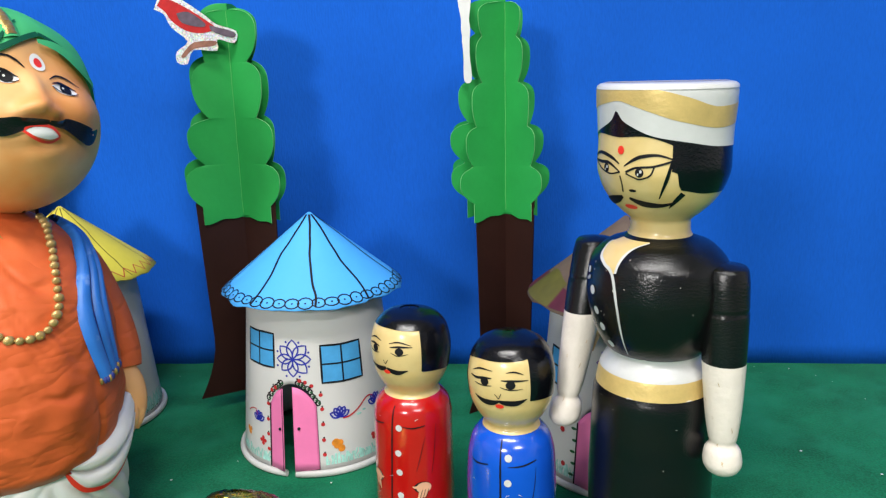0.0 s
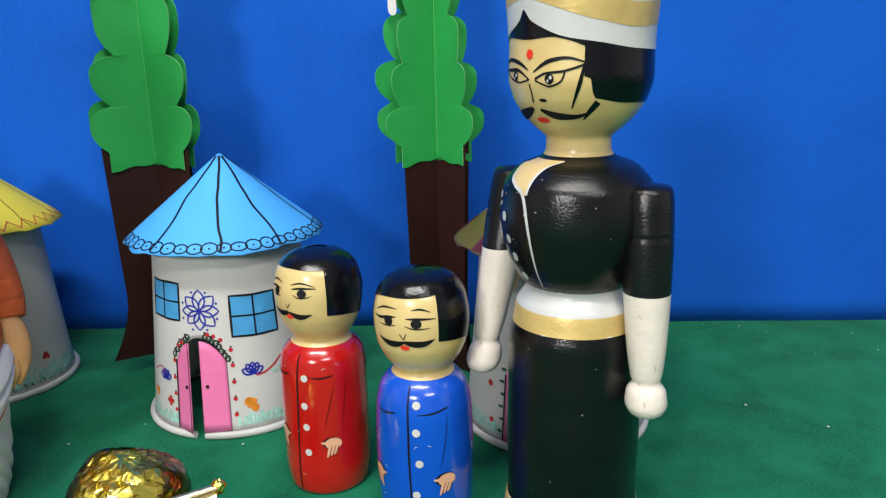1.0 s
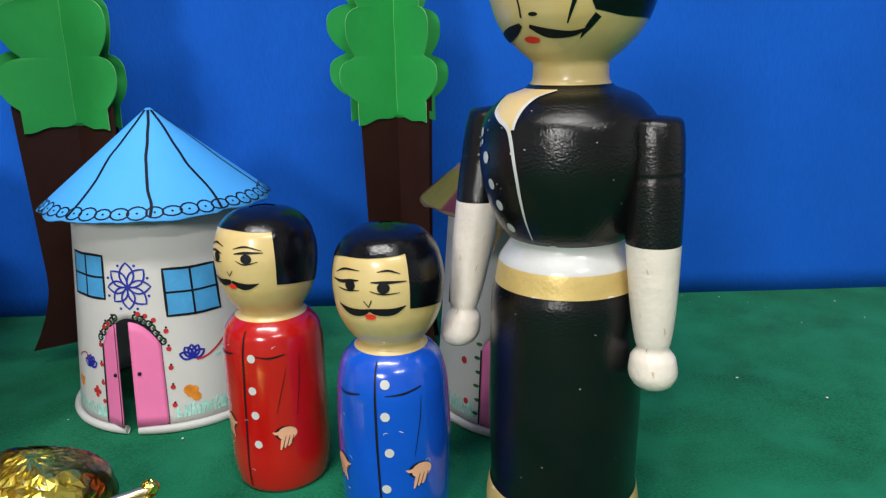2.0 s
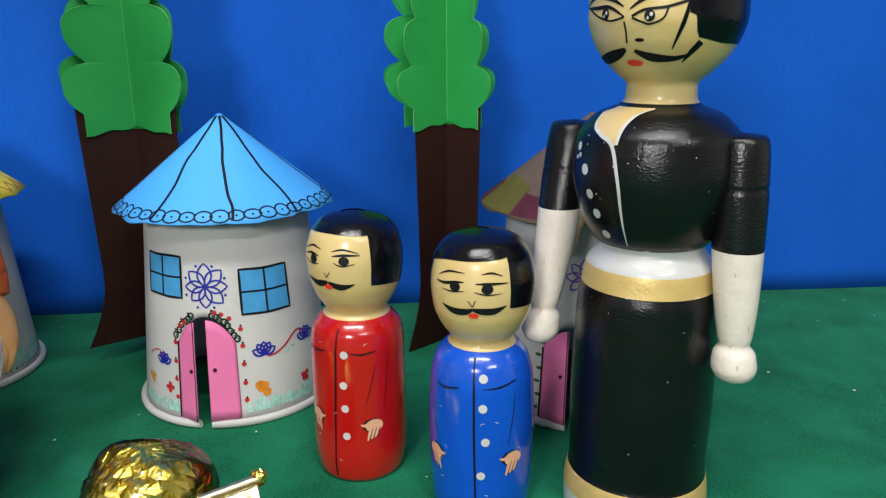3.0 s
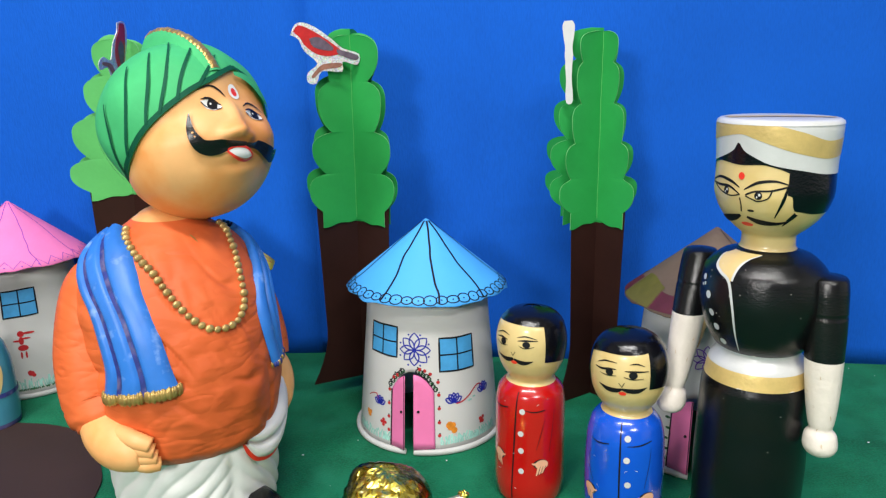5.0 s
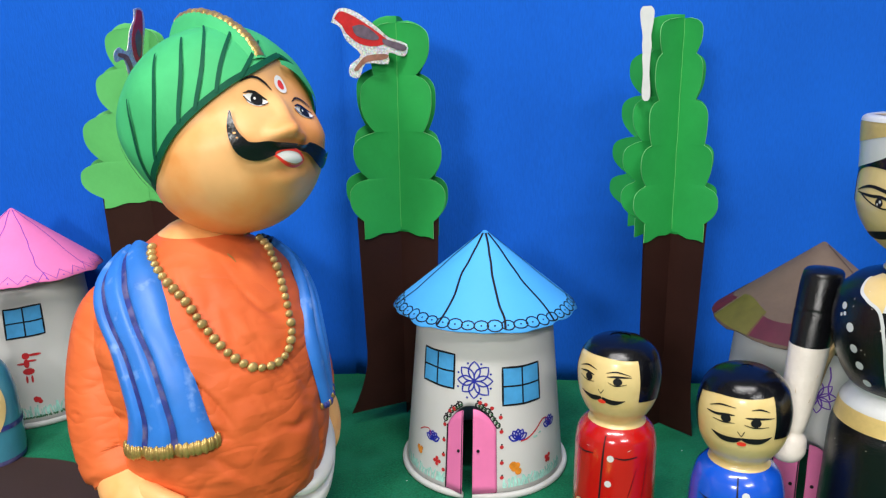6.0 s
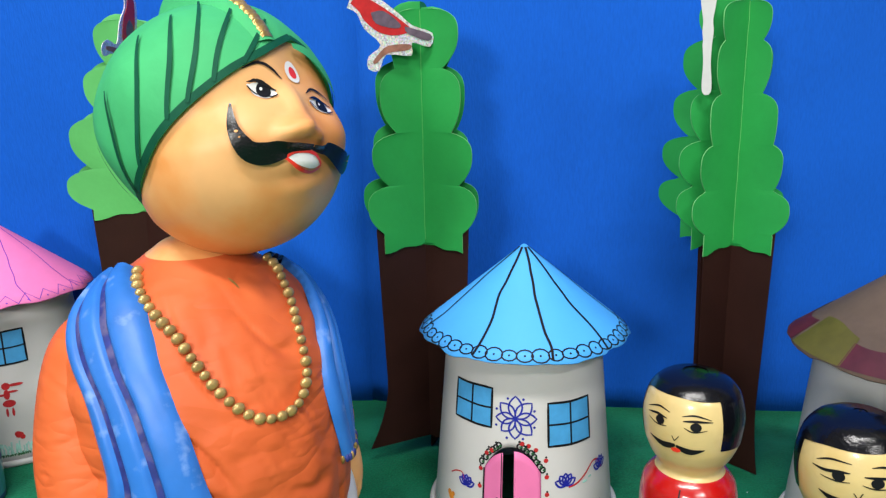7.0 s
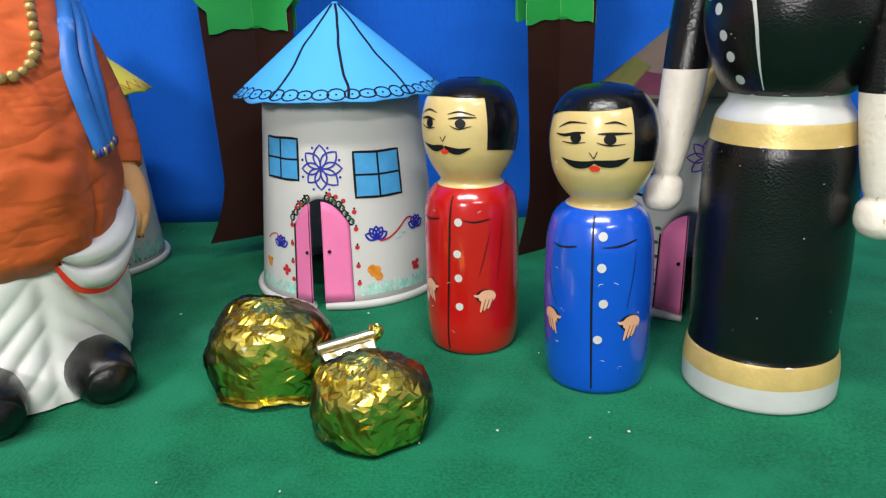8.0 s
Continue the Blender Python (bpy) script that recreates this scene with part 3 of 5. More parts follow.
ink("garland_drawing", blue_house, "ink", CUP, [([(u + 0.028 * math.cos(a), z + 0.0014 * math.sin(a)) for a in spans(0, 2 * math.pi, 10)], 0.0008) for u, z in hoops], [(u, z + 0.0024, 0.0006) for u, z in hoops[::2]])
ink("garland_leaf", blue_house, "ink_green", CUP, [], [(u + 0.015, z - 0.0001, 0.0007, 0.0006) for u, z in hoops])
ink("garland_berry", blue_house, "ink_red", CUP, [], [(u, z, 0.0011) for u, z in ((0.05, 0.0525), (0.13, 0.0505), (-0.02, 0.0535), (-0.42, 0.0470), (0.24, 0.0452), (0.247, 0.0373), (0.247, 0.0288), (0.245, 0.0200), (0.243, 0.0118), (-0.36, 0.0487), (-0.485, 0.0388), (-0.49, 0.0300), (-0.49, 0.0215), (-0.485, 0.0130))])
ink("garland_bead", blue_house, "ink", CUP, [], [(u, z, 0.0005) for u, z in ((0.243, 0.0468), (0.25, 0.0388), (0.25, 0.0302), (0.248, 0.0214), (0.248, 0.0130), (-0.488, 0.0402), (-0.492, 0.0313), (-0.49, 0.0227))])
loops, seeds = chain(44, 0.0981, 0.0019)
ink("edge_drawing", blue_roof, "ink", ROOF, loops, seeds)
ink("seam_drawing", blue_roof, "ink", ROOF, rays((-2.6, -1.93, -1.33, -0.46, 0.22, 0.83, 1.62, 2.3)))

window(brown_house, -0.95, -0.52, 0.052, 0.071)
ink("leaf_drawing", brown_house, "ink_green", CUP, [], [(-0.43 + 0.02 * (k % 2), 0.008 + 0.0062 * k, 0.0016, 0.0008) for k in range(6)] + [(0.32 + 0.02 * (k % 2), 0.008 + 0.0062 * k, 0.0016, 0.0008) for k in range(6)])
ink("berry_drawing", brown_house, "ink_red", CUP, [], [(-0.60, 0.030, 0.0016), (-0.55, 0.012, 0.0014), (0.45, 0.022, 0.0015)])
ink("flower_drawing", brown_house, "ink_purple", CUP, [(petal(0.02, 0.070, D(a), 0.008, 0.5), 0.0006) for a in range(0, 360, 45)] + [(curve([(0.12, 0.085), (0.14, 0.080), (0.12, 0.075), (0.15, 0.069)], 4), 0.0007)])
ink("grass_drawing", brown_house, "ink_teal", CUP, grass_lines(-1.3, -0.42, 0.0058, 0.0075, 36, 6))
ink("grass_drawing", brown_house, "ink_teal", CUP, grass_lines(0.30, 1.2, 0.0058, 0.0075, 36, 7))
for k, a in enumerate(range(-180, 180, 36)):
    bm = bmesh.new()
    u0, u1 = D(a - 5), D(a + 31 + 3 * math.sin(k * 2.2))
    grid(bm, lambda u, v: ROOF(u, v + (v - 0.0960) * 0.16 * math.sin(u * 5 + 1)) + Vector((math.sin(u), -math.cos(u), 1.2)) * 0.00016, spans(u0, u1, 8), spans(0.0960, 0.1050 + 0.0020 * (k % 2), 6))
    part("marker_patch", bm, "olive" if k % 2 else "maroon", brown_roof, "olive marker patch" if k % 2 else "maroon marker patch")
ink("seam_drawing", brown_roof, "ink", ROOF, rays((0.9,), w=0.0004))

ink("red_flower_drawing", yellow_house, "ink_red", CUP, [], [(1.89, 0.020, 0.0018), (1.92, 0.0185, 0.0013), (1.86, 0.0190, 0.0013)])
ink("grass_drawing", yellow_house, "ink_teal", CUP, grass_lines(1.2, 2.8, 0.0058, 0.010, 70, 8))
ink("leaf_drawing", yellow_house, "ink_green", CUP, grass_lines(1.2, 2.7, 0.0052, 0.003, 34, 9))
zig = lambda n, z, h: [(2 * math.pi * k / n, z + (h if k % 2 else 0)) for k in range(n + 1)]
ink("edge_drawing", yellow_roof, "ink_red", ROOF, [(zig(64, 0.0968, 0.0040), 0.0010)])
ink("seam_drawing", yellow_roof, "ink", ROOF, rays([k * 0.62 for k in range(10)], w=0.00045, seed=4))

window(pink_house, 1.51, 2.055, 0.0600, 0.0790, 0.002)
bm = bmesh.new()
for u, z, rx, ry in ((1.74, 0.0475, 0.0022, 0.0022), (1.74, 0.0425, 0.0016, 0.0030), (1.755, 0.0372, 0.0034, 0.0022), (1.72, 0.0320, 0.0007, 0.0026), (1.79, 0.0320, 0.0007, 0.0026), (1.68, 0.0425, 0.0030, 0.0007), (1.81, 0.0440, 0.0030, 0.0007), (1.86, 0.0478, 0.0040, 0.0009)):
    blob(bm, CUP, u, z, rx, 0, 0.0002, 12, ry)
part("red_drawing", bm, "ink_red", pink_house, "small red painted shape")
ink("red_flower_drawing", pink_house, "ink_red", CUP, [], splash(1.83, 0.0176, 0.0026, 11) + splash(2.25, 0.020, 0.0022, 12))
ink("grass_drawing", pink_house, "ink_teal", CUP, grass_lines(1.2, 2.6, 0.0070, 0.008, 60, 13))
ink("leaf_drawing", pink_house, "ink_green", CUP, grass_lines(1.2, 2.6, 0.0058, 0.0022, 50, 14))
ink("edge_drawing", pink_roof, "ink_purple", ROOF, [(zig(56, 0.0965, 0.0042), 0.0005)], [(2 * math.pi * (k + 0.5) / 28, 0.0975, 0.0005) for k in range(28)])
ink("seam_drawing", pink_roof, "ink_purple", ROOF, rays([k * 0.7 for k in range(9)], w=0.00045, seed=5))


# ---- stickers, sheet and lint ----
def outline_part(name, pts, mat, parent, y, t, label=""):
    """A flat card cut to an outline (x, z), with a thickness."""
    bm = bmesh.new()
    a = [bm.verts.new((p[0], y, p[1])) for p in pts]
    b = [bm.verts.new((p[0], y + t, p[1])) for p in pts]
    bm.faces.new(a)
    bm.faces.new(b[::-1])
    for i in range(len(pts)):
        k = (i + 1) % len(pts)
        bm.faces.new((a[k], a[i], b[i], b[k]))
    return part(name, bm, mat, parent, label, smooth=False)


def bird_sticker(m, size, label):
    top = empty("bird_sticker", m, label, "sticker", "bird stickers")
    k = 0.000212 * size
    q = lambda pts: [((x - 285) * k, (95 - y) * k) for x, y in curve(pts + [pts[0]], 3)[:-1]]
    outline_part("card", q([(175, 40), (190, 10), (215, 4), (252, 18), (300, 52), (332, 78), (382, 95), (374, 127), (330, 117), (327, 147), (265, 145), (246, 181), (220, 176), (222, 148), (252, 122), (214, 86), (198, 52)]), "silver", top, 0, 0.0004, "glittering silver card")
    outline_part("back", q([(176, 40), (190, 11), (215, 5), (252, 19), (300, 53), (332, 79), (381, 96), (373, 126), (330, 116), (326, 146), (265, 144), (246, 180), (221, 175), (223, 148), (253, 122), (215, 86), (199, 52)]), "cloth_white", top, 0.0004, 0.0002, "white paper back")
    grow = lambda pts: [(254 + (x - 254) * 1.04, 58 + (y - 56) * 1.06) for x, y in pts]
    outline_part("body", q(grow([(186, 30), (200, 13), (226, 19), (265, 40), (310, 70), (325, 86), (290, 96), (250, 90), (217, 66), (205, 46)])), "bird_red", top, -0.0003, 0.0002)
    outline_part("wing", q([(230, 50), (262, 46), (302, 76), (288, 85), (242, 74)]), "bird_grey", top, -0.0005, 0.0002)
    outline_part("tail", q([(312, 80), (376, 98), (369, 113), (318, 96)]), "bird_grey", top, -0.0005, 0.0002)
    outline_part("branch", q([(246, 142), (270, 124), (323, 121), (320, 134), (268, 141), (240, 164), (232, 160)]), "bird_branch", top, -0.0003, 0.0002)
    return top


bird_sticker(pose(-0.0670, 0.5965, 0.2368, 0, 0, 26), 1.0, "red bird sticker on a silver card, stuck to a tree")
bird_sticker(pose(-0.2190, 0.6180, 0.2330, 18, 52, 102), 1.05, "red bird sticker standing edge-on against a tree")
strip = empty("paper_sticker", pose(0.0858, 0.5975, 0.2298, 0, -2.5, -6), "narrow white paper back of a sticker on a tree", "sticker")
half = curve([(0.0030, 0.0250), (0.0049, 0.0225), (0.0044, 0.0165), (0.0030, 0.0095), (0.0034, 0.0040), (0.0026, -0.0020), (0.0021, -0.0110), (0.0027, -0.0190), (0.0025, -0.0240), (0.0010, -0.0258)], 3)
outline_part("card", [(0.84 * x, z) for x, z in half] + [(-x * (0.68 if z > 0 else 0.84), z) for x, z in reversed(half)], "white", strip, 0, 0.0005)

bm = bmesh.new()
edge = curve([(-0.80, 0.548), (-0.45, 0.543), (-0.30, 0.5405), (-0.245, 0.5375), (-0.215, 0.520), (-0.190, 0.490), (-0.178, 0.465), (-0.172, 0.42), (-0.19, 0.34), (-0.25, 0.26), (-0.40, 0.20), (-0.80, 0.18)], 6)
a = [bm.verts.new((x, y, 0.0012)) for x, y in edge]
b = [bm.verts.new((x, y, 0.0002)) for x, y in edge]
bm.faces.new(a[::-1])
for i in range(len(edge)):
    k = (i + 1) % len(edge)
    bm.faces.new((a[i], a[k], b[k], b[i]))
tagged(mesh_object("paper_sheet", bm, "brown_sheet", smooth=False), "dark brown paper sheet lying on the green felt", "paper")

rng = random.Random(5)
bm = bmesh.new()
spots = [(0.3086, 0.6650), (0.2704, 0.5480), (0.0136, 0.5100), (0.3020, 0.5240), (-0.0737, 0.5110), (0.1115, 0.4100), (0.0697, 0.4106)] + [(rng.uniform(-0.3, 0.55), rng.uniform(0.32, 0.67)) for _ in range(70)]
for k, (x, y) in enumerate(spots):
    r = 0.0006 if k < 7 else rng.uniform(0.0002, 0.0005)
    ball(bm, (x, y, 0.0009), r, 0, 6, (rng.uniform(0.6, 1.5), rng.uniform(0.6, 1.4), 0.4))
tagged(mesh_object("lint", bm, "speck"), "white lint specks scattered on the green felt", "lint", kind="stuff")
wall_fn = lambda u, v: Vector((u, WALL_Y - 0.0032, v))
bm = bmesh.new()
rng = random.Random(9)
for cx, cz, dx, dz, n in ((0.033, 0.158, 0.006, 0.024, 5), (0.045, 0.095, 0.050, -0.003, 7), (0.33, 0.070, 0.055, -0.004, 6), (0.21, 0.073, 0.014, -0.004, 2), (-0.119, 0.062, 0.0, 0.02, 3)):
    for _ in range(n):
        k, m = rng.uniform(-0.5, 0.5), rng.uniform(0.06, 0.16)
        x, z = cx + k * dx + rng.gauss(0, 0.0022), cz + k * dz + rng.gauss(0, 0.0020)
        ribbon(bm, wall_fn, [(x, z), (x + dx * m, z + dz * m + rng.gauss(0, 0.0004)), (x + 2 * dx * m, z + 2 * dz * m)], [0.0001, rng.uniform(0.0007, 0.0016), 0.0001], 0, 0.0, 1)
tagged(mesh_object("chalk_mark", bm, "chalk"), "faint pale scuff marks on the blue backdrop", "marks", kind="stuff")


# ---- wrapped sweets ----
def foil_sweet(at, rx, ry, rz, turn, label, seed, pleats):
    """A sweet in creased foil. pleats: how many folds run up to its neck; 0 for creases that run round it."""
    top = empty("wrapped_sweet", pose(*at, 0, 0, turn), label, "sweet", "gold wrapped sweets")
    off = Vector((seed, 2.3 * seed, -seed))

    rng = random.Random(int(seed * 10))

    belly = lambda n: ((abs(n.x) * rx) ** 1.5 + (abs(n.y) * ry) ** 1.5 + (abs(n.z) * rz) ** 1.5) ** (1 / 1.5)
    planes = []
    for k in range(30):
        z = -0.42 + 1.38 * (k + 0.5) / 30
        a = 2.4 * k + rng.uniform(-0.3, 0.3)
        n = Vector((math.cos(a) * math.sqrt(1 - z * z), math.sin(a) * math.sqrt(1 - z * z), z))
        planes.append((n, belly(n) * rng.uniform(0.84, 0.96)))
    neck = Vector((-0.25, 0.62, 0.74)).normalized()
    side = neck.cross(Vector((1, 0, 0))).normalized()
    other = neck.cross(side)

    def crumple(u, v, puff=1.0):
        cv, sv = math.cos(v), math.sin(v)
        d = Vector((cv * math.sin(u), -cv * math.cos(u), sv))
        r = (sum((max(0.0, d.dot(n)) / h) ** 22 for n, h in planes) + (max(0.0, -d.z) / (rz * 0.62)) ** 22) ** (-1 / 22)
        bend = noise.noise(d * 2.1 + off)
        if pleats:
            turn_round = math.atan2(d.dot(side), d.dot(other))
            crinkle = abs(math.sin(pleats * turn_round + 2.5 * bend)) ** 0.6 * (0.45 + 0.55 * max(0.0, d.dot(neck)))
        else:
            crinkle = abs(math.sin(d.z * 8 + 1.6 * d.x + 3.0 * bend)) ** 0.6 * max(0.12, min(1.0, 0.60 + 0.9 * sv))
        calm = 1 - 0.8 * math.exp(-((u + 0.1) / 0.8) ** 2 - ((v + 0.25) / 0.35) ** 2)
        cross = abs(math.sin(6 * d.x - 5 * d.z + 4 * bend)) ** 0.6 + 0.7 * abs(math.sin(11 * d.y + 7 * d.z - 9 * d.x + 5 * noise.noise(d * 3.1 - off))) ** 0.6
        fine = abs(noise.noise(Vector((d.x * 6, d.y * 6, d.z * (8 if pleats else 13))) + off))
        p = d * r * (0.965 + calm * (0.046 * crinkle + 0.012 * cross - 0.028 * fine)) * puff
        p.z = max(p.z, -rz * 0.62) + rz * 0.62
        return p

    bm = bmesh.new()
    n = 52
    rows = []
    for j, v in enumerate(spans(-1.45, 1.45, 27)):
        rows.append([bm.verts.new(crumple(u + (j % 2) * math.pi / n + rng.uniform(-0.045, 0.045), v + rng.uniform(-0.045, 0.045), 1 + rng.uniform(-0.006, 0.006))) for u in ring(n)])
    for r0, r1 in zip(rows, rows[1:]):
        for i in range(n):
            k = (i + 1) % n
            if rng.random() < 0.5:
                bm.faces.new((r0[i], r0[k], r1[k]))
                bm.faces.new((r0[i], r1[k], r1[i]))
            else:
                bm.faces.new((r0[i], r0[k], r1[i]))
                bm.faces.new((r0[k], r1[k], r1[i]))
    bm.faces.new(rows[-1])
    bm.faces.new(rows[0][::-1])
    low = min(v.co.z for v in bm.verts)
    for v in bm.verts:
        v.co.z -= low
    part("wrapper", bm, "foil", top, "crumpled gold foil", smooth=False)

    def edge(u, t):
        """The flattened foil edge that stands out low in front."""
        p = crumple(u, -0.42, 1.0) - Vector((0, 0, low))
        out = Vector((math.sin(u), -math.cos(u), 0))
        return p * 0.97 + out * (0.0026 * t * (1 + 0.5 * noise.noise((u * 4, seed, 0)))) + Vector((0, 0, -0.0008 + 0.0009 * noise.noise((u * 5, t, seed)) - 0.0012 * t))
    if not pleats:
        bm = bmesh.new()
        grid(bm, edge, spans(-1.1, 0.8, 18), spans(0, 1, 2))
        thick(part("folded_edge", bm, "foil", top, "folded edge of the gold foil", smooth=False), 0.0003)
    bm = bmesh.new()

    def sleeve(u, v):
        """The clear film outside the foil, loose at one side and low in front."""
        p = crumple(u, v, 1.035)
        loose = max(0.0, math.cos(u + 1.1)) ** 3 * (1.1 - abs(v)) + 0.5 * max(0.0, math.cos(u - 1.4)) ** 4 * (0.9 - abs(v - 0.1))
        return p * (1 + 0.10 * max(0.0, loose) + 0.02 * noise.noise((math.sin(u) * 7, math.cos(u) * 7, v * 6 + seed)))
    grid(bm, sleeve, ring(72), spans(-1.05, 1.25, 36), True)
    part("clear_wrap", bm, "film", top, "loose clear cellophane wrap")
    return top


foil_sweet((-0.0112, 0.4430, 0.0005), 0.0222, 0.0205, 0.0205, 0, "round sweet wrapped in crumpled gold foil", 3.7, 0)
twisted = foil_sweet((0.0305, 0.4125, 0.0005), 0.0190, 0.0180, 0.0150, 20, "gold foil sweet with a twisted wrapper end", 8.2, 6)


def flap(s, t):
    """The flattened wrapper end, rolled over along its free edge."""
    a = Vector((-0.0100, 0.0120, 0.0125)).lerp(Vector((0.0045, 0.0115, 0.0150)), s)
    b = Vector((-0.0150, 0.0240, 0.0210)).lerp(Vector((0.0050, 0.0230, 0.0245)), s)
    p = a.lerp(b, min(t, 0.75) / 0.75)
    r, w = 0.0019, max(0.0, t - 0.75) / 0.25 * 4.2
    p += Vector((0, -0.0002 - r * (1 - math.cos(w)), r * math.sin(w)))
    return p + Vector((0, -0.6, 0.8)) * (0.0005 * math.sin(s * 9 + 3 * t) * max(0.0, 1 - 1.4 * t) + 0.0001 * math.sin(s * 23 + t * 9))


bm = bmesh.new()
grid(bm, flap, spans(0, 1, 34), spans(0, 1, 18))
thick(part("twisted_end", bm, "foil_pale", twisted, "pleated pale gold wrapper end"), 0.0003)
bm = bmesh.new()
grid(bm, lambda u, v: Vector((0.0054, 0.0220, 0.0243)) + Vector((0.0030 * math.cos(v) * math.sin(u), -0.0030 * math.cos(v) * math.cos(u), 0.0030 * math.sin(v))) * (1 + 0.3 * noise.noise((u * 2, v * 3, 1))), ring(12), spans(-1.4, 1.4, 7), True)
part("gold_curl", bm, "foil", twisted, "curled gold foil at the wrapper end", smooth=False)
# ---- peg dolls ----
PEG_P = [(0, 0.0155), (0.0015, 0.0172), (0.013, 0.0186), (0.054, 0.0184), (0.0615, 0.0174), (0.0655, 0.0148), (0.0685, 0.0116), (0.0705, 0.0127), (0.0750, 0.0154), (0.081, 0.0175), (0.0895, 0.0184), (0.098, 0.0168), (0.103, 0.0132), (0.1058, 0.0075), (0.1066, 0.0004)]
PEG2_P = [(0, 0.0160), (0.0015, 0.0174), (0.013, 0.0186), (0.036, 0.0192), (0.052, 0.0186), (0.0605, 0.0168), (0.0645, 0.0140), (0.0675, 0.0104), (0.0697, 0.0122), (0.0740, 0.0151), (0.0795, 0.0172), (0.088, 0.0181), (0.0965, 0.0168), (0.1025, 0.0132), (0.1055, 0.0075), (0.1064, 0.0004)]
BLACK_P = [(0, 0.0252), (0.001, 0.0259), (0.0085, 0.026), (0.0165, 0.025), (0.018, 0.0243), (0.045, 0.0249), (0.061, 0.0245), (0.0775, 0.0241), (0.0840, 0.0237), (0.0877, 0.0228), (0.0950, 0.0214), (0.1020, 0.0178), (0.1034, 0.0194), (0.114, 0.0248), (0.127, 0.0273), (0.1375, 0.0262), (0.1452, 0.0200), (0.1484, 0.0124), (0.1505, 0.0113), (0.1545, 0.0112), (0.1556, 0.0121), (0.158, 0.0150), (0.163, 0.0197), (0.1687, 0.0228), (0.175, 0.0243), (0.1855, 0.0241), (0.203, 0.0249), (0.2045, 0.0244), (0.205, 0.0225), (0.2046, 0.0004)]


def doll_object(name, bm, mats, m, label):
    ob = mesh_object(name, bm, mats)
    ob.matrix_world = m
    return tagged(ob, label, "doll")


def turned_heights(pts, n):
    zs = [p[0] for p in pts]
    return [zs[0] + (zs[-1] - zs[0]) * i / n for i in range(n + 1)]


RED_M, BLUE_M = pose(0.0615, 0.4838, 0, 0, 0, -29.5), pose(0.1069, 0.4520, 0, 0, 0, -18)
BLACK_M = pose(0.1640, 0.4462, 0, 0, 0, -43.5)
RED_F, BLUE_F, BLACK_F = turned(profile(PEG_P)), turned(profile(PEG2_P)), turned(profile(BLACK_P))


def turned_doll(fn, pts, n, steps, colour_of):
    bm = bmesh.new()
    vs = turned_heights(pts, steps)
    grid(bm, fn, ring(n), vs, True, pick=lambda a, b, c, d: colour_of((c + d) / 2))
    bm.faces.new([v for v in bm.verts if abs(v.co.z - pts[0][0]) < 1e-7][:n])
    return bm


bm = turned_doll(RED_F, PEG_P, 64, 110, lambda z: 0 if z < 0.0672 else 1 if z < 0.1045 else 2)
red_bm = bm
bm = turned_doll(BLUE_F, PEG2_P, 64, 110, lambda z: 0 if z < 0.0662 else 1 if z < 0.1045 else 2)
blue_bm = bm
black_bm = turned_doll(BLACK_F, BLACK_P, 80, 205, lambda z: 4 if z < 0.0085 else 3 if z < 0.0168 else 0 if z < 0.0877 else 3 if z < 0.0952 else 4 if z < 0.1025 else 0 if z < 0.1484 else 1 if z < 0.2035 else 4)
DOLL_MATS = ["red", "skin", "hair", "gold", "white", "lip_red", "ink"]


def arm(bm, top, lean, mats, z0, long, cuff, girth):
    """A turned wooden arm: sleeve, forearm and ball hand, hanging from the shoulder at top (x, y) and leaning by lean (x, y)."""
    p = [(0.000, 0.0009), (0.0015, 0.0055), (0.006, 0.0074), (0.011, 0.0068), (0.0145, 0.0048), (0.0165, 0.0054), (0.030, 0.0070), (0.054, 0.0084), (0.0712, 0.0090), (0.0720, 0.0086), (0.0728, 0.0090), (0.082, 0.0090), (0.089, 0.0085), (0.0912, 0.0066), (0.0915, 0.0004)]
    r = profile(p)
    base = turned(lambda v: r(v) * girth)
    fn = lambda u, v: Vector((top[0] + lean[0] * (0.09 - v), top[1] + lean[1] * (0.09 - v), z0 + (long - 1) * v)) + base(u, v)
    grid(bm, fn, ring(28), turned_heights(p, 90), True, pick=lambda a, b, c, d: mats[0] if (c + d) / 2 > cuff else mats[1])
    return fn


right_arm = arm(black_bm, (0.0258, 0.0030), (0.078, -0.070), (0, 7), 0.0605, 0.872, 0.0500, 0.97)
left_arm = arm(black_bm, (-0.0378, 0.0110), (0.018, -0.250), (0, 7), 0.0595, 0.880, 0.0560, 0.94)

# ---- bobble-headed figure ----
RAJ_M = pose(-0.117, 0.455, 0, 0, 0, 44)
RW = profile([(0.046, 0.034), (0.050, 0.0400), (0.058, 0.0445), (0.085, 0.0468), (0.110, 0.0470), (0.128, 0.0450), (0.142, 0.0385), (0.150, 0.030), (0.156, 0.0205), (0.1605, 0.0140), (0.1640, 0.0080), (0.1645, 0.0006)])
RF = profile([(0.046, 0.034), (0.050, 0.0445), (0.058, 0.0525), (0.080, 0.0565), (0.105, 0.0535), (0.125, 0.046), (0.140, 0.035), (0.150, 0.026), (0.156, 0.0190), (0.1605, 0.0135), (0.1640, 0.0080), (0.1645, 0.0006)])
RB = profile([(0.046, 0.030), (0.055, 0.040), (0.100, 0.045), (0.130, 0.039), (0.145, 0.030), (0.156, 0.0190), (0.1605, 0.0135), (0.1640, 0.0080), (0.1645, 0.0006)])


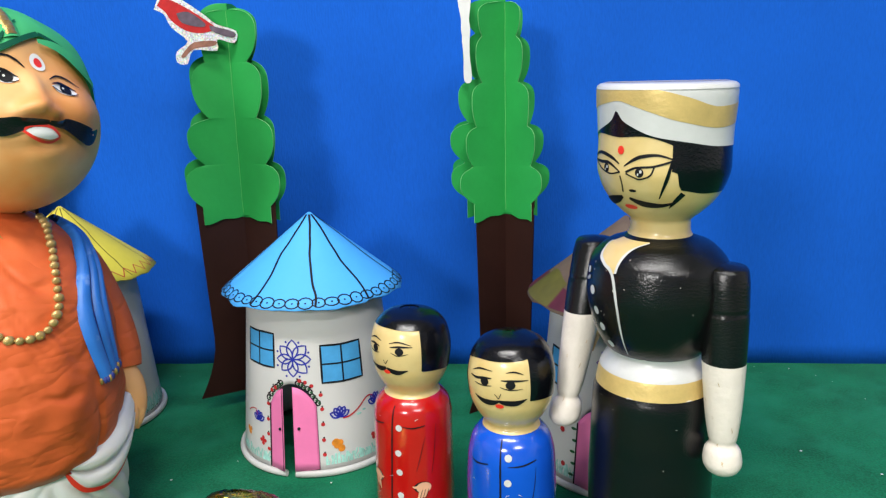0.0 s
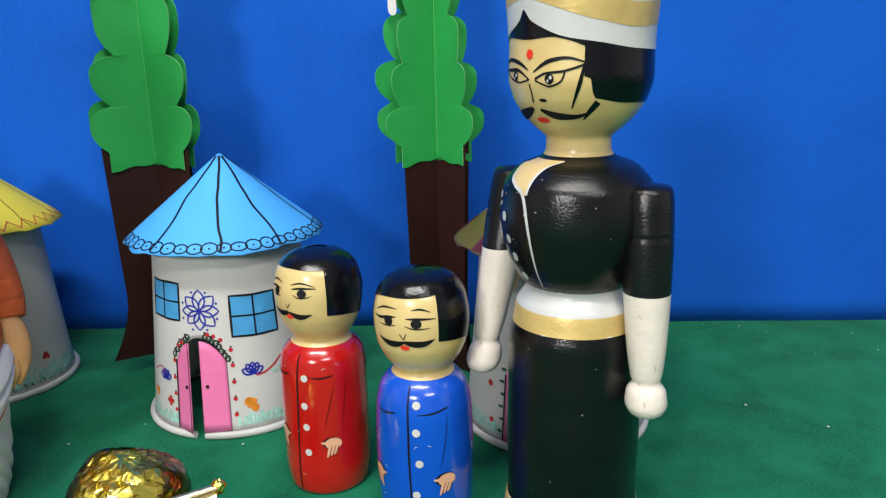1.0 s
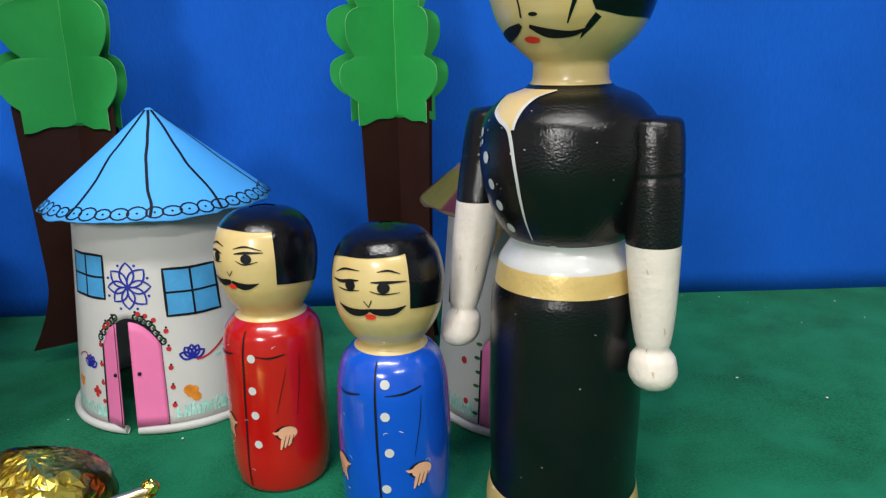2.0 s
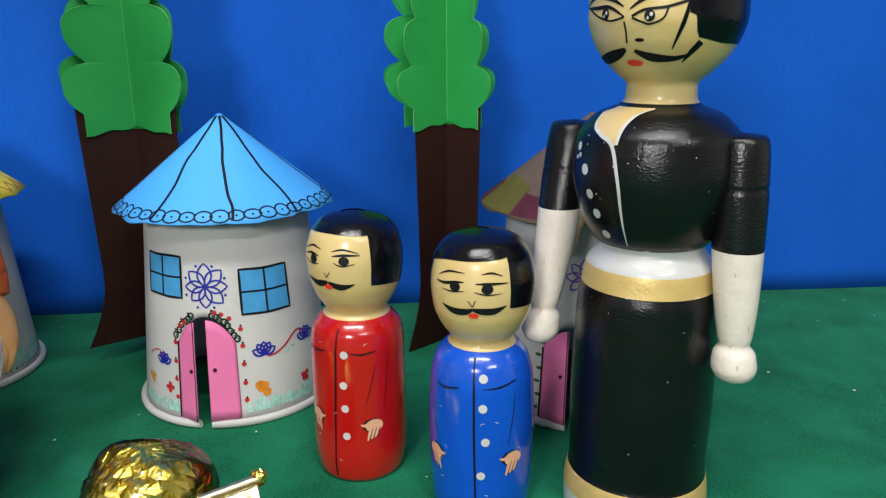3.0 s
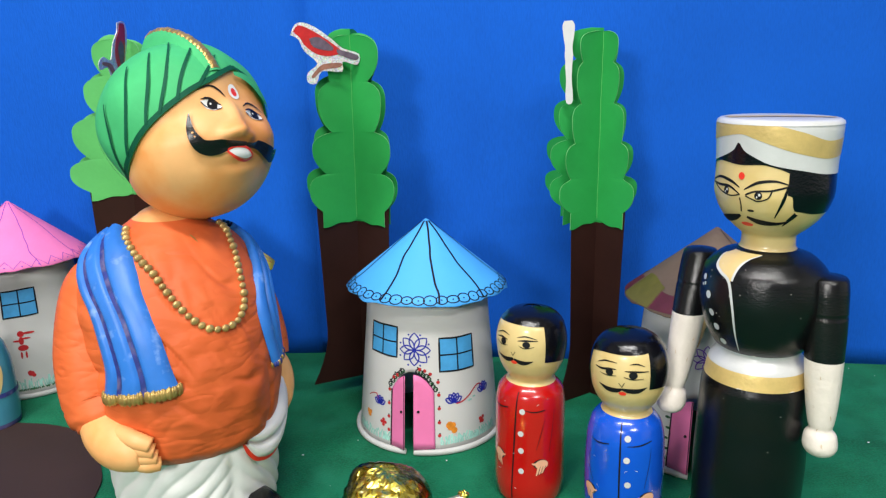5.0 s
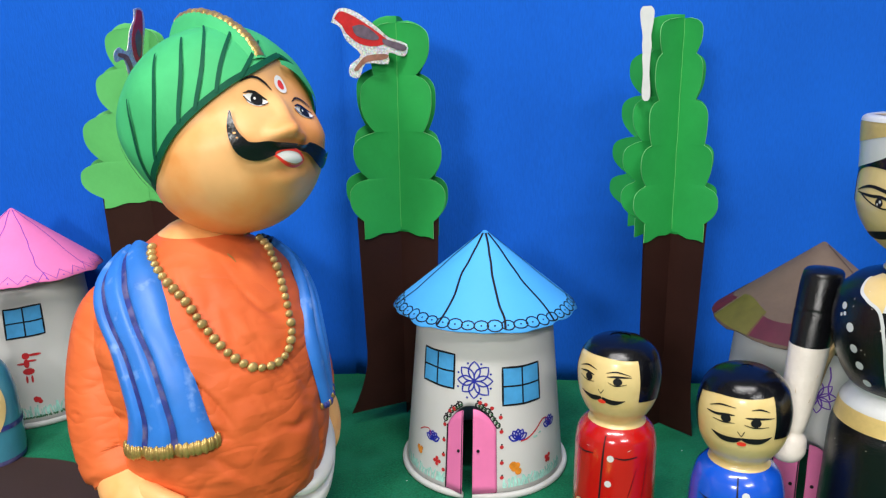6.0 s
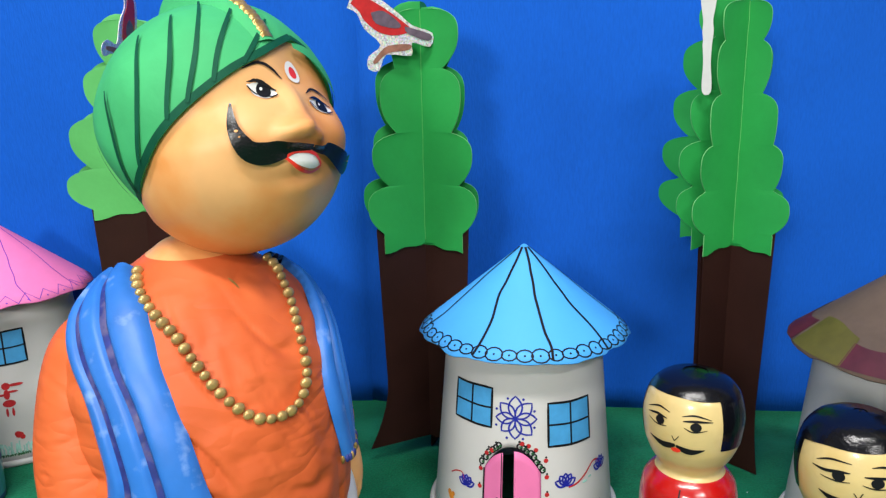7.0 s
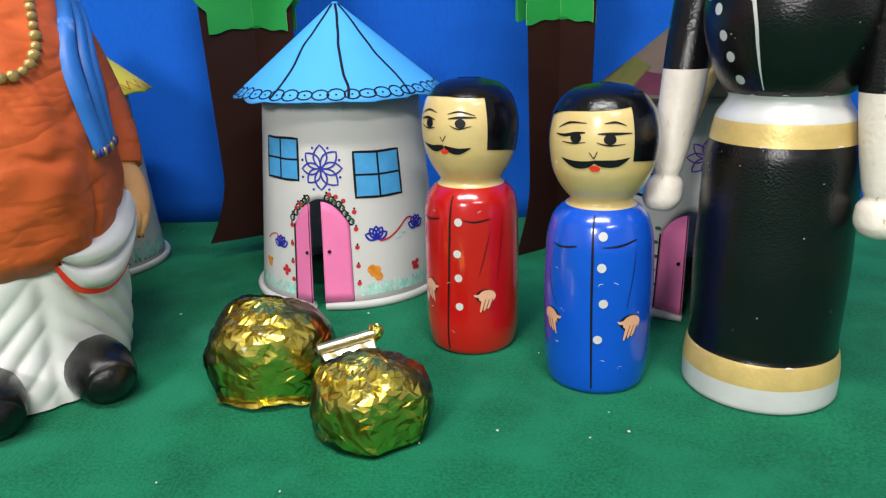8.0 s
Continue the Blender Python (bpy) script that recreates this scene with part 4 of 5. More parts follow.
def raj_body(u, v):
    c = math.cos(u)
    d = RF(v) if c > 0 else RB(v)
    a = noise.noise((1.7 * math.sin(u), 1.7 * c + 3, v * 46 + 1.5 * math.sin(2 * u)))
    b = noise.noise((2.6 * math.sin(u) + 7, 2.6 * c, v * 22))
    e = noise.noise((3.1 * math.sin(u) + 11, 3.1 * c, v * 75 + 2.0 * math.sin(3 * u)))
    soft = min(1.0, max(0.0, (0.158 - v) / 0.012))
    w = 0.0017 * noise.noise((2.2 * math.sin(u), 2.2 * c, v * 34)) - 0.0017 * math.exp(-((a / 0.085) ** 2)) * max(0.0, min(1.0, b * 3 + 0.4)) - 0.00035 * math.exp(-((e / 0.10) ** 2)) * max(0.0, min(1.0, 0.3 - b * 3)) + 0.0009 * noise.noise((5 * math.sin(u), 5 * c, v * 110))
    w *= soft
    k = 1 + w / 0.05
    return Vector((RW(v) * math.sin(u) * k, -d * c * k, v))


def raj_smooth(u, v):
    c = math.cos(u)
    return Vector((RW(v) * math.sin(u), -(RF(v) if c > 0 else RB(v)) * c, v))


HEAD_M = pose(-0.1003, 0.4590, 0.1935, 0, 0, 58) @ pose(0, 0, 0, -8, 0, 0)


TURBAN_M = HEAD_M @ pose(0, 0.0068, 0.0125, -34, 0, 0)
INTO_TURBAN = pose(0, 0.0068, 0.0125, -34, 0, 0).inverted()
EDGE = [(-3.20, -0.56), (-2.4, -0.56), (-1.926, -0.555), (-1.585, -0.545), (-1.229, -0.490), (-0.895, -0.438), (-0.661, -0.391), (-0.44, -0.332), (-0.151, -0.249), (0.218, -0.070), (0.466, -0.200), (0.749, -0.3485), (1.066, -0.448), (1.6, -0.50), (2.4, -0.55), (3.20, -0.56)]
EDGE_AT = profile(EDGE)


def under_turban(d):
    """How far along the way d from the head's middle the turban lies, and how near d is to its lower edge (0 to 1)."""
    a, b = 0.025, 0.06
    for _ in range(14):
        m = (a + b) / 2
        q = INTO_TURBAN @ (d * m)
        sz = min(1.0, abs(q.z) / 0.0335)
        cv = math.sqrt(1 - sz * sz)
        cv = cv ** 0.65 if q.z < 0 else cv
        if math.hypot(q.x / 0.0388, q.y / 0.0382) < cv and abs(q.z) < 0.0335:
            a = m
        else:
            b = m
    q = INTO_TURBAN @ (d * a)
    near = math.asin(max(-1.0, min(1.0, q.z / 0.0335))) - EDGE_AT(math.atan2(q.x / 0.0388, -q.y / 0.0382))
    t = max(0.0, min(1.0, (near + 0.50) / 0.50))
    return a, t * t * (3 - 2 * t)


def head_skin(u, v):
    """u: turn from the nose; v: latitude."""
    cu, cv, sv = math.cos(u), math.cos(v), math.sin(v)
    r = 0.0362 - 0.0035 * max(0.0, sv) - 0.0008 * max(0.0, -sv) * (0.5 + 0.5 * cu)
    hill = lambda a, b, p, q: math.exp(-(((u - a) / p) ** 2) - ((v - b) / q) ** 2)
    nose = 0.0068 * hill(-0.10, 0.085, 0.135, 0.100) + 0.0020 * hill(-0.02, 0.30, 0.080, 0.20) + 0.0030 * (hill(-0.25, 0.05, 0.07, 0.06) + hill(0.06, 0.00, 0.07, 0.06))
    cheek = 0.0020 * (hill(0.45, 0.02, 0.26, 0.20) + hill(-0.48, 0.10, 0.26, 0.20))
    socket = -0.0012 * (hill(-0.30, 0.45, 0.17, 0.10) + hill(0.33, 0.28, 0.17, 0.10))
    lip = 0.0016 * hill(-0.12, -0.19, 0.2, 0.08) + 0.0010 * hill(-0.06, -0.42, 0.22, 0.10) - 0.0009 * hill(-0.08, -0.31, 0.20, 0.05)
    r -= 0.0026 * min(1.0, max(0.0, (abs(u) - 1.0) / 0.6)) * min(1.0, max(0.0, (v + 0.6) / 0.5))
    d = Vector((cv * math.sin(u), -cv * cu, sv))
    reach, near = under_turban(d)
    r += max(0.0, reach - 0.0009 - r) * near + nose + cheek + socket + lip
    return d * r


def turban_skin(u, v):
    cu, cv, sv = math.cos(u), max(0.0, math.cos(v)), math.sin(v)
    cv = cv ** 0.65 if v < 0 else cv
    return Vector((0.0388 * cv * math.sin(u), -0.0382 * cv * cu, 0.0335 * sv))


raj = bmesh.new()
grid(raj, raj_body, ring(240), spans(0.046, 0.1645, 230), True, pick=lambda a, b, c, e: 1 if c > 0.1592 else 0)


def placed(bm, m, build):
    b = bmesh.new()
    build(b)
    bmesh.ops.transform(b, matrix=m, verts=b.verts[:])
    me = bpy.data.meshes.new("tmp")
    b.to_mesh(me)
    b.free()
    bm.from_mesh(me)
    bpy.data.meshes.remove(me)


RAJ_MATS = ["orange", "clay_skin", "turban", "turban_dark", "scarf", "scarf_dark", "gold_dark", "cloth_white", "black", "lip_red", "ink", "white", "gold", "bead"]


# ---- paint on the dolls ----
def along(pts):
    """A smooth height over the angle from a few (u, v) pairs."""
    return profile(pts)


def band(bm, fn, u0, u1, lo, hi, mat, lift, n=60, rows=10):
    """A painted area between two lines over the angle."""
    e = 1e-4

    def at(u, s):
        v = lo(u) + (hi(u) - lo(u)) * s
        nor = (fn(u + e, v) - fn(u - e, v)).cross(fn(u, v + e) - fn(u, v - e)).normalized()
        return fn(u, v) + nor * lift
    grid(bm, at, spans(u0, u1, n), spans(0, 1, rows), False, mat)


def taper(pts, ws, n=6):
    """Points and widths of a brush stroke that swells and thins."""
    q = curve([(*p, w) for p, w in zip(pts, ws)], n)
    return [(a, b) for a, b, _ in q], [max(0.00005, c) for _, _, c in q]


def brush(bm, fn, pts, ws, mat, lift=0.0002, across=2):
    p, w = taper(pts, ws if isinstance(ws, (list, tuple)) else [ws] * len(pts))
    ribbon(bm, fn, p, w, mat, lift, across)


def peg_face(bm, F, fringe, left, right, low, eyes, brows, nose, lips, whiskers):
    """Hair cap, eyes, brows, nose, moustache and lips of a peg doll. Slots: 1 skin, 2 hair, 5 red, 6 ink."""
    top = F(0, 0.1062).z
    band(bm, F, left - 0.03, right + 0.03, along(fringe), lambda u: top, 2, 0.00022, 50, 14)
    side = along([(right, low[0]), (right + 0.5, low[0] - 0.001), (math.pi, low[0] - 0.006), (left + 2 * math.pi - 0.4, low[1] - 0.001), (left + 2 * math.pi, low[1])])
    band(bm, F, right, left + 2 * math.pi, side, lambda u: top, 2, 0.00020, 70, 18)
    for upper, lower, iris in eyes:
        brush(bm, F, upper, [0.0003] + [0.0010] * (len(upper) - 2) + [0.0003], 6)
        brush(bm, F, lower, [0.0002] + [0.0005] * (len(lower) - 2) + [0.0002], 6)
        blob(bm, F, iris[0], iris[1], 0.0020, 6, 0.00026, 14, 0.0017)
    for b in brows:
        brush(bm, F, b, [0.0002] + [0.0007] * (len(b) - 2) + [0.0002], 6)
    for b in nose:
        brush(bm, F, b, 0.0003, 6)
    for w in whiskers:
        brush(bm, F, w, [0.0003] + [0.0023] * (len(w) - 2) + [0.0010], 6, 0.00026)
    blob(bm, F, lips[0], lips[1], 0.0018, 5, 0.0003, 12, 0.0010)


def coat(bm, F, line, buttons, pockets, sleeves, palms_at):
    """Opening, buttons, pocket lines and painted palms of a peg doll."""
    brush(bm, F, line, [0.0005] + [0.0008] * (len(line) - 2) + [0.0006], 6)
    for u, v in buttons:
        blob(bm, F, u, v, 0.00155, 4, 0.0003, 12, 0.0016)
    for p in pockets:
        brush(bm, F, p, [0.0002, 0.0007, 0.0005], 6)
    for p in sleeves:
        brush(bm, F, p, [0.0001, 0.0003, 0.0002], 6)
    for u, v, s in palms_at:
        blob(bm, F, u - 0.03 * s, v + 0.0002, 0.0041, 6, 0.00018, 14, 0.0029)
        blob(bm, F, u, v, 0.0036, 7, 0.00026, 14, 0.0027)
        for k in range(3):
            a = u - s * (0.13 - 0.075 * k)
            brush(bm, F, [(a + s * 0.06, v - 0.0006), (a + s * 0.02, v - 0.0035), (a - s * 0.02, v - 0.0062 + 0.0006 * k)], [0.0014, 0.0012, 0.0005], 7, 0.0003)
            brush(bm, F, [(a + s * 0.095, v - 0.001), (a + s * 0.055, v - 0.0035), (a + s * 0.01, v - 0.0064 + 0.0006 * k)], [0.0002, 0.0003, 0.0001], 6, 0.00034)
        brush(bm, F, [(u - s * 0.14, v + 0.0006), (u - s * 0.22, v + 0.0004), (u - s * 0.28, v + 0.0009)], [0.0013, 0.0011, 0.0004], 7, 0.0003)


peg_face(blue_bm, BLUE_F, [(-1.25, 0.0962), (-0.572, 0.0985), (0.02, 0.0989), (0.568, 0.0995), (0.75, 0.0999)], -1.2, 0.715, (0.0830, 0.0785),
         [([(-0.83, 0.0911), (-0.59, 0.0910), (-0.352, 0.0919), (-0.169, 0.0923)], [(-0.645, 0.0889), (-0.39, 0.0887), (-0.155, 0.0893)], (-0.344, 0.0905)),
          ([(0.053, 0.0920), (0.291, 0.0920), (0.669, 0.0920)], [(0.038, 0.0893), (0.251, 0.0884), (0.54, 0.0887)], (0.27, 0.0903))],
         [[(-0.774, 0.0932), (-0.506, 0.0951), (-0.161, 0.0952)], [(0.164, 0.0951), (0.361, 0.0955), (0.566, 0.0944)]],
         [[(-0.084, 0.0861), (0.001, 0.0841)], [(0.059, 0.0865), (0.001, 0.0841)]], (0.018, 0.0809),
         [[(-0.656, 0.0836), (-0.398, 0.0820), (-0.15, 0.0821), (0.002, 0.0832)], [(0.641, 0.0843), (0.417, 0.0827), (0.172, 0.0826), (0.002, 0.0832)]])
coat(blue_bm, BLUE_F, [(0.02, 0.0645), (0.041, 0.0516), (0.054, 0.0336), (0.089, 0.003)], [(0.215, 0.0583), (0.206, 0.0479), (0.255, 0.0354), (0.179, 0.0222)],
     [[(-0.835, 0.0540), (-0.575, 0.0534), (-0.256, 0.0545)], [(0.208, 0.0547), (0.515, 0.0551), (0.878, 0.0566)]],
     [[(0.848, 0.0537), (0.799, 0.0455), (0.677, 0.0332)], [(-0.836, 0.0490), (-0.865, 0.0404), (-0.644, 0.0321)]], [(0.80, 0.0277, 1), (-0.80, 0.0275, -1)])
peg_face(red_bm, RED_F, [(-1.25, 0.0985), (-0.94, 0.1003), (-0.085, 0.1009), (0.428, 0.1005), (0.90, 0.1003)], -1.2, 0.875, (0.0820, 0.0800),
         [([(-0.743, 0.0925), (-0.476, 0.0934), (-0.241, 0.0929)], [(-0.717, 0.0907), (-0.451, 0.0896), (-0.229, 0.0901)], (-0.392, 0.0915)),
          ([(0.088, 0.0934), (0.326, 0.0939), (0.665, 0.0938)], [(0.121, 0.0911), (0.304, 0.0899), (0.557, 0.0909)], (0.339, 0.0918))],
         [[(-0.79, 0.0942), (-0.478, 0.0962), (-0.196, 0.0954)], [(0.064, 0.0950), (0.323, 0.0959), (0.64, 0.0945)]],
         [[(-0.108, 0.0870), (-0.056, 0.0852)], [(0.027, 0.0874), (-0.056, 0.0852)]], (-0.028, 0.0815),
         [[(-0.672, 0.0838), (-0.346, 0.0824), (-0.15, 0.0828), (-0.04, 0.0836)], [(0.539, 0.0830), (0.30, 0.0818), (0.12, 0.0822), (-0.02, 0.0834)]])
coat(red_bm, RED_F, [(0.09, 0.0645), (0.07, 0.0534), (0.018, 0.0305), (-0.045, 0.0028)], [(0.256, 0.0552), (0.223, 0.0428), (0.239, 0.0332), (0.25, 0.0216)],
     [[(-0.778, 0.0552), (-0.498, 0.0549), (-0.183, 0.0560)], [(0.294, 0.0562), (0.586, 0.0553), (0.905, 0.0562)]],
     [[(0.905, 0.0510), (0.79, 0.0427), (0.665, 0.0341)], [(1.2, 0.056), (1.14, 0.044), (1.05, 0.032)]], [(0.83, 0.0256, 1), (-0.53, 0.0277, -1)])

rng = random.Random(14)
for bm_, F_ in ((blue_bm, BLUE_F), (red_bm, RED_F)):
    for _ in range(9):
        u, v = rng.uniform(-0.9, 0.9), rng.uniform(0.006, 0.062)
        brush(bm_, F_, [(u, v), (u + rng.uniform(0.02, 0.07), v + rng.gauss(0, 0.0005)), (u + 0.09, v + rng.gauss(0, 0.0008))], [0.00005, rng.uniform(0.0001, 0.0003), 0.00005], 4, 0.00022)

# the tall doll: hat, hair, face, jacket
F = BLACK_F
hat_low = along([(-1.6, 0.184), (-1.0, 0.1868), (-0.487, 0.1905), (-0.288, 0.1932), (-0.208, 0.1962), (-0.1, 0.1931), (0.072, 0.1907), (0.386, 0.1876), (0.83, 0.1857), (1.416, 0.1836), (2.2, 0.183), (3.2, 0.1835), (4.7, 0.184)])
hair_low = along([(-1.25, 0.181), (-0.924, 0.1861), (-0.608, 0.1877), (-0.14, 0.1869), (0.221, 0.1875), (0.456, 0.1864), (0.70, 0.1842)])
band(black_bm, F, -1.25, 0.70, hair_low, lambda u: hat_low(u) + 0.0004, 2, 0.00018, 90, 4)
side_low = along([(0.66, 0.1755), (0.74, 0.1748), (0.80, 0.1690), (0.90, 0.1684), (1.28, 0.1670), (2.2, 0.1665), (3.2, 0.1665), (4.3, 0.168), (5.08, 0.1735)])
band(black_bm, F, 0.66, 5.08, side_low, lambda u: hat_low(u) + 0.0004, 2, 0.00016, 110, 8)
band(black_bm, F, -1.59, 4.70, hat_low, lambda u: 0.2042, 4, 0.00030, 160, 10)
gold_low = along([(-1.6, 0.1945), (-1.0, 0.196), (-0.504, 0.1983), (-0.157, 0.1996), (0.084, 0.198), (0.353, 0.1957), (0.756, 0.1926), (1.375, 0.1901), (2.2, 0.192), (3.1, 0.194), (4.7, 0.1945)])
gold_high = along([(-1.6, 0.2022), (-0.9, 0.2034), (-0.307, 0.2039), (0.383, 0.2034), (0.772, 0.2012), (1.335, 0.1974), (2.2, 0.199), (3.1, 0.201), (4.7, 0.2022)])
band(black_bm, F, -1.58, 4.69, gold_low, gold_high, 3, 0.00042, 150, 4)
hat_top = [(0.0003, 0.2056), (0.0120, 0.2056), (0.0225, 0.2056), (0.0240, 0.2053), (0.0250, 0.2046), (0.02535, 0.2034)]
grid(black_bm, lambda u, k: Vector((hat_top[k][0] * math.sin(u), -hat_top[k][0] * math.cos(u), hat_top[k][1])), ring(60), list(range(6)), True, 4)
brush(black_bm, lambda x, y: Vector((x, y, 0.2056)), [(-0.016, -0.015), (-0.004, -0.002), (0.010, 0.007), (0.020, 0.008)], [0.007, 0.006, 0.006, 0.004], 3, 0.0003, 3)
brush(black_bm, F, [(0.668, 0.1802), (0.605, 0.1733), (0.50, 0.1655)], [0.0004, 0.0013, 0.0004], 2)
brush(black_bm, F, [(0.68, 0.1617), (0.773, 0.1647), (0.866, 0.1675)], [0.0003, 0.0018, 0.0022], 2)
brush(black_bm, F, [(-0.965, 0.1782), (-0.628, 0.1807), (-0.328, 0.1798), (-0.128, 0.1775)], [0.0004, 0.0011, 0.0013, 0.0004], 6)
brush(black_bm, F, [(-0.945, 0.1777), (-0.592, 0.1774), (-0.338, 0.1774), (-0.113, 0.1746)], [0.0004, 0.0011, 0.0011, 0.0004], 6)
brush(black_bm, F, [(-0.807, 0.1773), (-0.532, 0.1747), (-0.316, 0.1736), (-0.113, 0.1746)], 0.0006, 6)
brush(black_bm, F, [(-0.042, 0.1768), (0.098, 0.1791), (0.232, 0.1805), (0.463, 0.1811), (0.700, 0.1795)], [0.0004, 0.0011, 0.0013, 0.0009, 0.0004], 6)
brush(black_bm, F, [(-0.013, 0.1747), (0.111, 0.1762), (0.214, 0.1767), (0.413, 0.1772), (0.675, 0.1791)], 0.0008, 6)
brush(black_bm, F, [(-0.011, 0.1743), (0.124, 0.1730), (0.213, 0.1725), (0.361, 0.1740), (0.414, 0.1769)], 0.0006, 6)
for u, v in ((-0.409, 0.1755), (0.205, 0.1748)):
    blob(black_bm, F, u, v, 0.0016, 6, 0.00026, 14, 0.0017)
    blob(black_bm, F, u + 0.018, v + 0.0004, 0.0005, 4, 0.0003, 8, 0.0006)
    blob(black_bm, F, u - 0.022, v - 0.0006, 0.0003, 4, 0.0003, 8, 0.0005)
brush(black_bm, F, [(-0.116, 0.1733), (-0.100, 0.1703), (-0.110, 0.1672)], 0.0006, 6)
blob(black_bm, F, 0.076, 0.1681, 0.0015, 6, 0.00025, 10, 0.0006)
brush(black_bm, F, [(-0.945, 0.1619), (-0.676, 0.1624), (-0.347, 0.1639), (-0.148, 0.1655)], [0.0022, 0.0036, 0.0034, 0.0012], 6, 0.00028)
brush(black_bm, F, [(-0.016, 0.1651), (0.227, 0.1632), (0.557, 0.1629), (0.795, 0.1645)], [0.0012, 0.0029, 0.0018, 0.0004], 6, 0.00028)
blob(black_bm, F, -0.061, 0.1615, 0.0027, 5, 0.0003, 14, 0.0013)
blob(black_bm, F, -0.108, 0.1824, 0.0014, 5, 0.0003, 12, 0.0016)
band(black_bm, F, -0.695, 0.295, along([(-0.695, 0.1462), (-0.535, 0.1420), (-0.275, 0.1388), (-0.125, 0.1368), (-0.070, 0.1375), (-0.050, 0.1425), (0.075, 0.1460), (0.295, 0.1474)]), lambda u: 0.1475, 1, 0.0002, 50, 8)
brush(black_bm, F, [(-0.705, 0.1462), (-0.535, 0.1419), (-0.325, 0.1395), (-0.125, 0.1366), (-0.012, 0.1261), (0.019, 0.1169), (0.052, 0.1049)], [0.0007, 0.0012, 0.0012, 0.0013, 0.0011, 0.0009, 0.0003], 4, 0.0003)
brush(black_bm, F, [(0.305, 0.1473), (0.075, 0.1459), (-0.043, 0.1430), (-0.075, 0.1372)], [0.0004, 0.0008, 0.0011, 0.0010], 4, 0.0003)
for u, v, r in ((-0.512, 0.1284, 0.0015), (-0.430, 0.1208, 0.0014), (-0.352, 0.1146, 0.0014), (-0.272, 0.1078, 0.0014), (-0.705, 0.1352, 0.0012), (-0.655, 0.1325, 0.0007), (-0.725, 0.1316, 0.0006)):
    blob(black_bm, F, u, v, r * 1.2, 4, 0.0003, 12)

for q in ([(-0.024, 0.010, 0.1150, 0.0030), (-0.0285, 0.009, 0.1090, 0.0034), (-0.0305, 0.005, 0.1010, 0.0034), (-0.0305, 0.001, 0.0930, 0.0016)], [(0.016, -0.002, 0.1180, 0.0036), (0.0225, -0.003, 0.1170, 0.0040), (0.0262, 0.0, 0.1160, 0.0040)]):
    c = curve(q, 6)
    grid(black_bm, lambda u, v: Vector(c[int(v)][:3]) + Vector((0, math.cos(u), math.sin(u))) * c[int(v)][3] * (1 + 0.2 * noise.noise((u * 2, v, q[0][0] * 99))), ring(16), list(range(len(c))), True, 8)

rng = random.Random(31)
for arm_fn, n in ((right_arm, 9), (left_arm, 7)):
    for _ in range(n):
        u, v = rng.uniform(-1.5, 1.5), rng.choice([rng.uniform(0.002, 0.02), rng.uniform(0.02, 0.048)])
        brush(black_bm, arm_fn, [(u, v), (u + rng.uniform(-0.08, 0.08), v + 0.0008), (u + rng.uniform(-0.1, 0.1), v + rng.uniform(0.001, 0.003))], [0.0001, rng.uniform(0.0001, 0.0003), 0.0001], 8, 0.0002)
for _ in range(26):
    blob(black_bm, F, rng.uniform(-1.3, 1.6), rng.choice([rng.uniform(0.018, 0.088), rng.uniform(0.104, 0.145)]), rng.uniform(0.00008, 0.00024), 7, 0.0002, 6, rng.uniform(0.0001, 0.0004), rng.uniform(0, 3))
for u, v in ((-0.2, 0.1031), (0.3, 0.1033), (0.9, 0.1030), (0.1, 0.0879), (0.7, 0.0167), (-0.6, 0.0165), (1.1, 0.0880)):
    brush(black_bm, F, [(u, v), (u + 0.05, v + 0.0002), (u + 0.12, v)], [0.0001, rng.uniform(0.0003, 0.0006), 0.0001], 7, 0.0003)


# ---- the bobble-headed figure's relief and paint ----
def tube(bm, pts, mat, n=28, m=10, squash=1.0):
    """A smooth limb through (x, y, z, r) points, closed at both ends."""
    q = curve(pts, m)
    rings = []
    for i, p in enumerate(q):
        a, b = Vector(q[max(i - 1, 0)][:3]), Vector(q[min(i + 1, len(q) - 1)][:3])
        d = (b - a).normalized()
        s = d.cross(Vector((0, 1, 0.2))).normalized()
        t = s.cross(d)
        ring_now = []
        for k in range(n):
            a = 2 * math.pi * k / n
            r = p[3]
            if mat == 0:
                g = noise.noise((2 * math.cos(a), 2 * math.sin(a), p[2] * 30))
                fold = math.exp(-((math.sin(p[2] * 240 + 2.5 * g) / 0.16) ** 2)) * max(0.0, 0.25 + noise.noise((1.3 * math.cos(a) + 5, 1.3 * math.sin(a), p[2] * 90)))
                r *= 1 + 0.03 * g - 0.10 * fold
            ring_now.append(bm.verts.new(Vector(p[:3]) + s * r * math.cos(a) + t * r * squash * math.sin(a)))
        rings.append(ring_now)
    for a, b in zip(rings, rings[1:]):
        for k in range(n):
            bm.faces.new((a[k], a[(k + 1) % n], b[(k + 1) % n], b[k])).material_index = mat
    for e in (rings[0], rings[-1]):
        bm.faces.new(e).material_index = mat


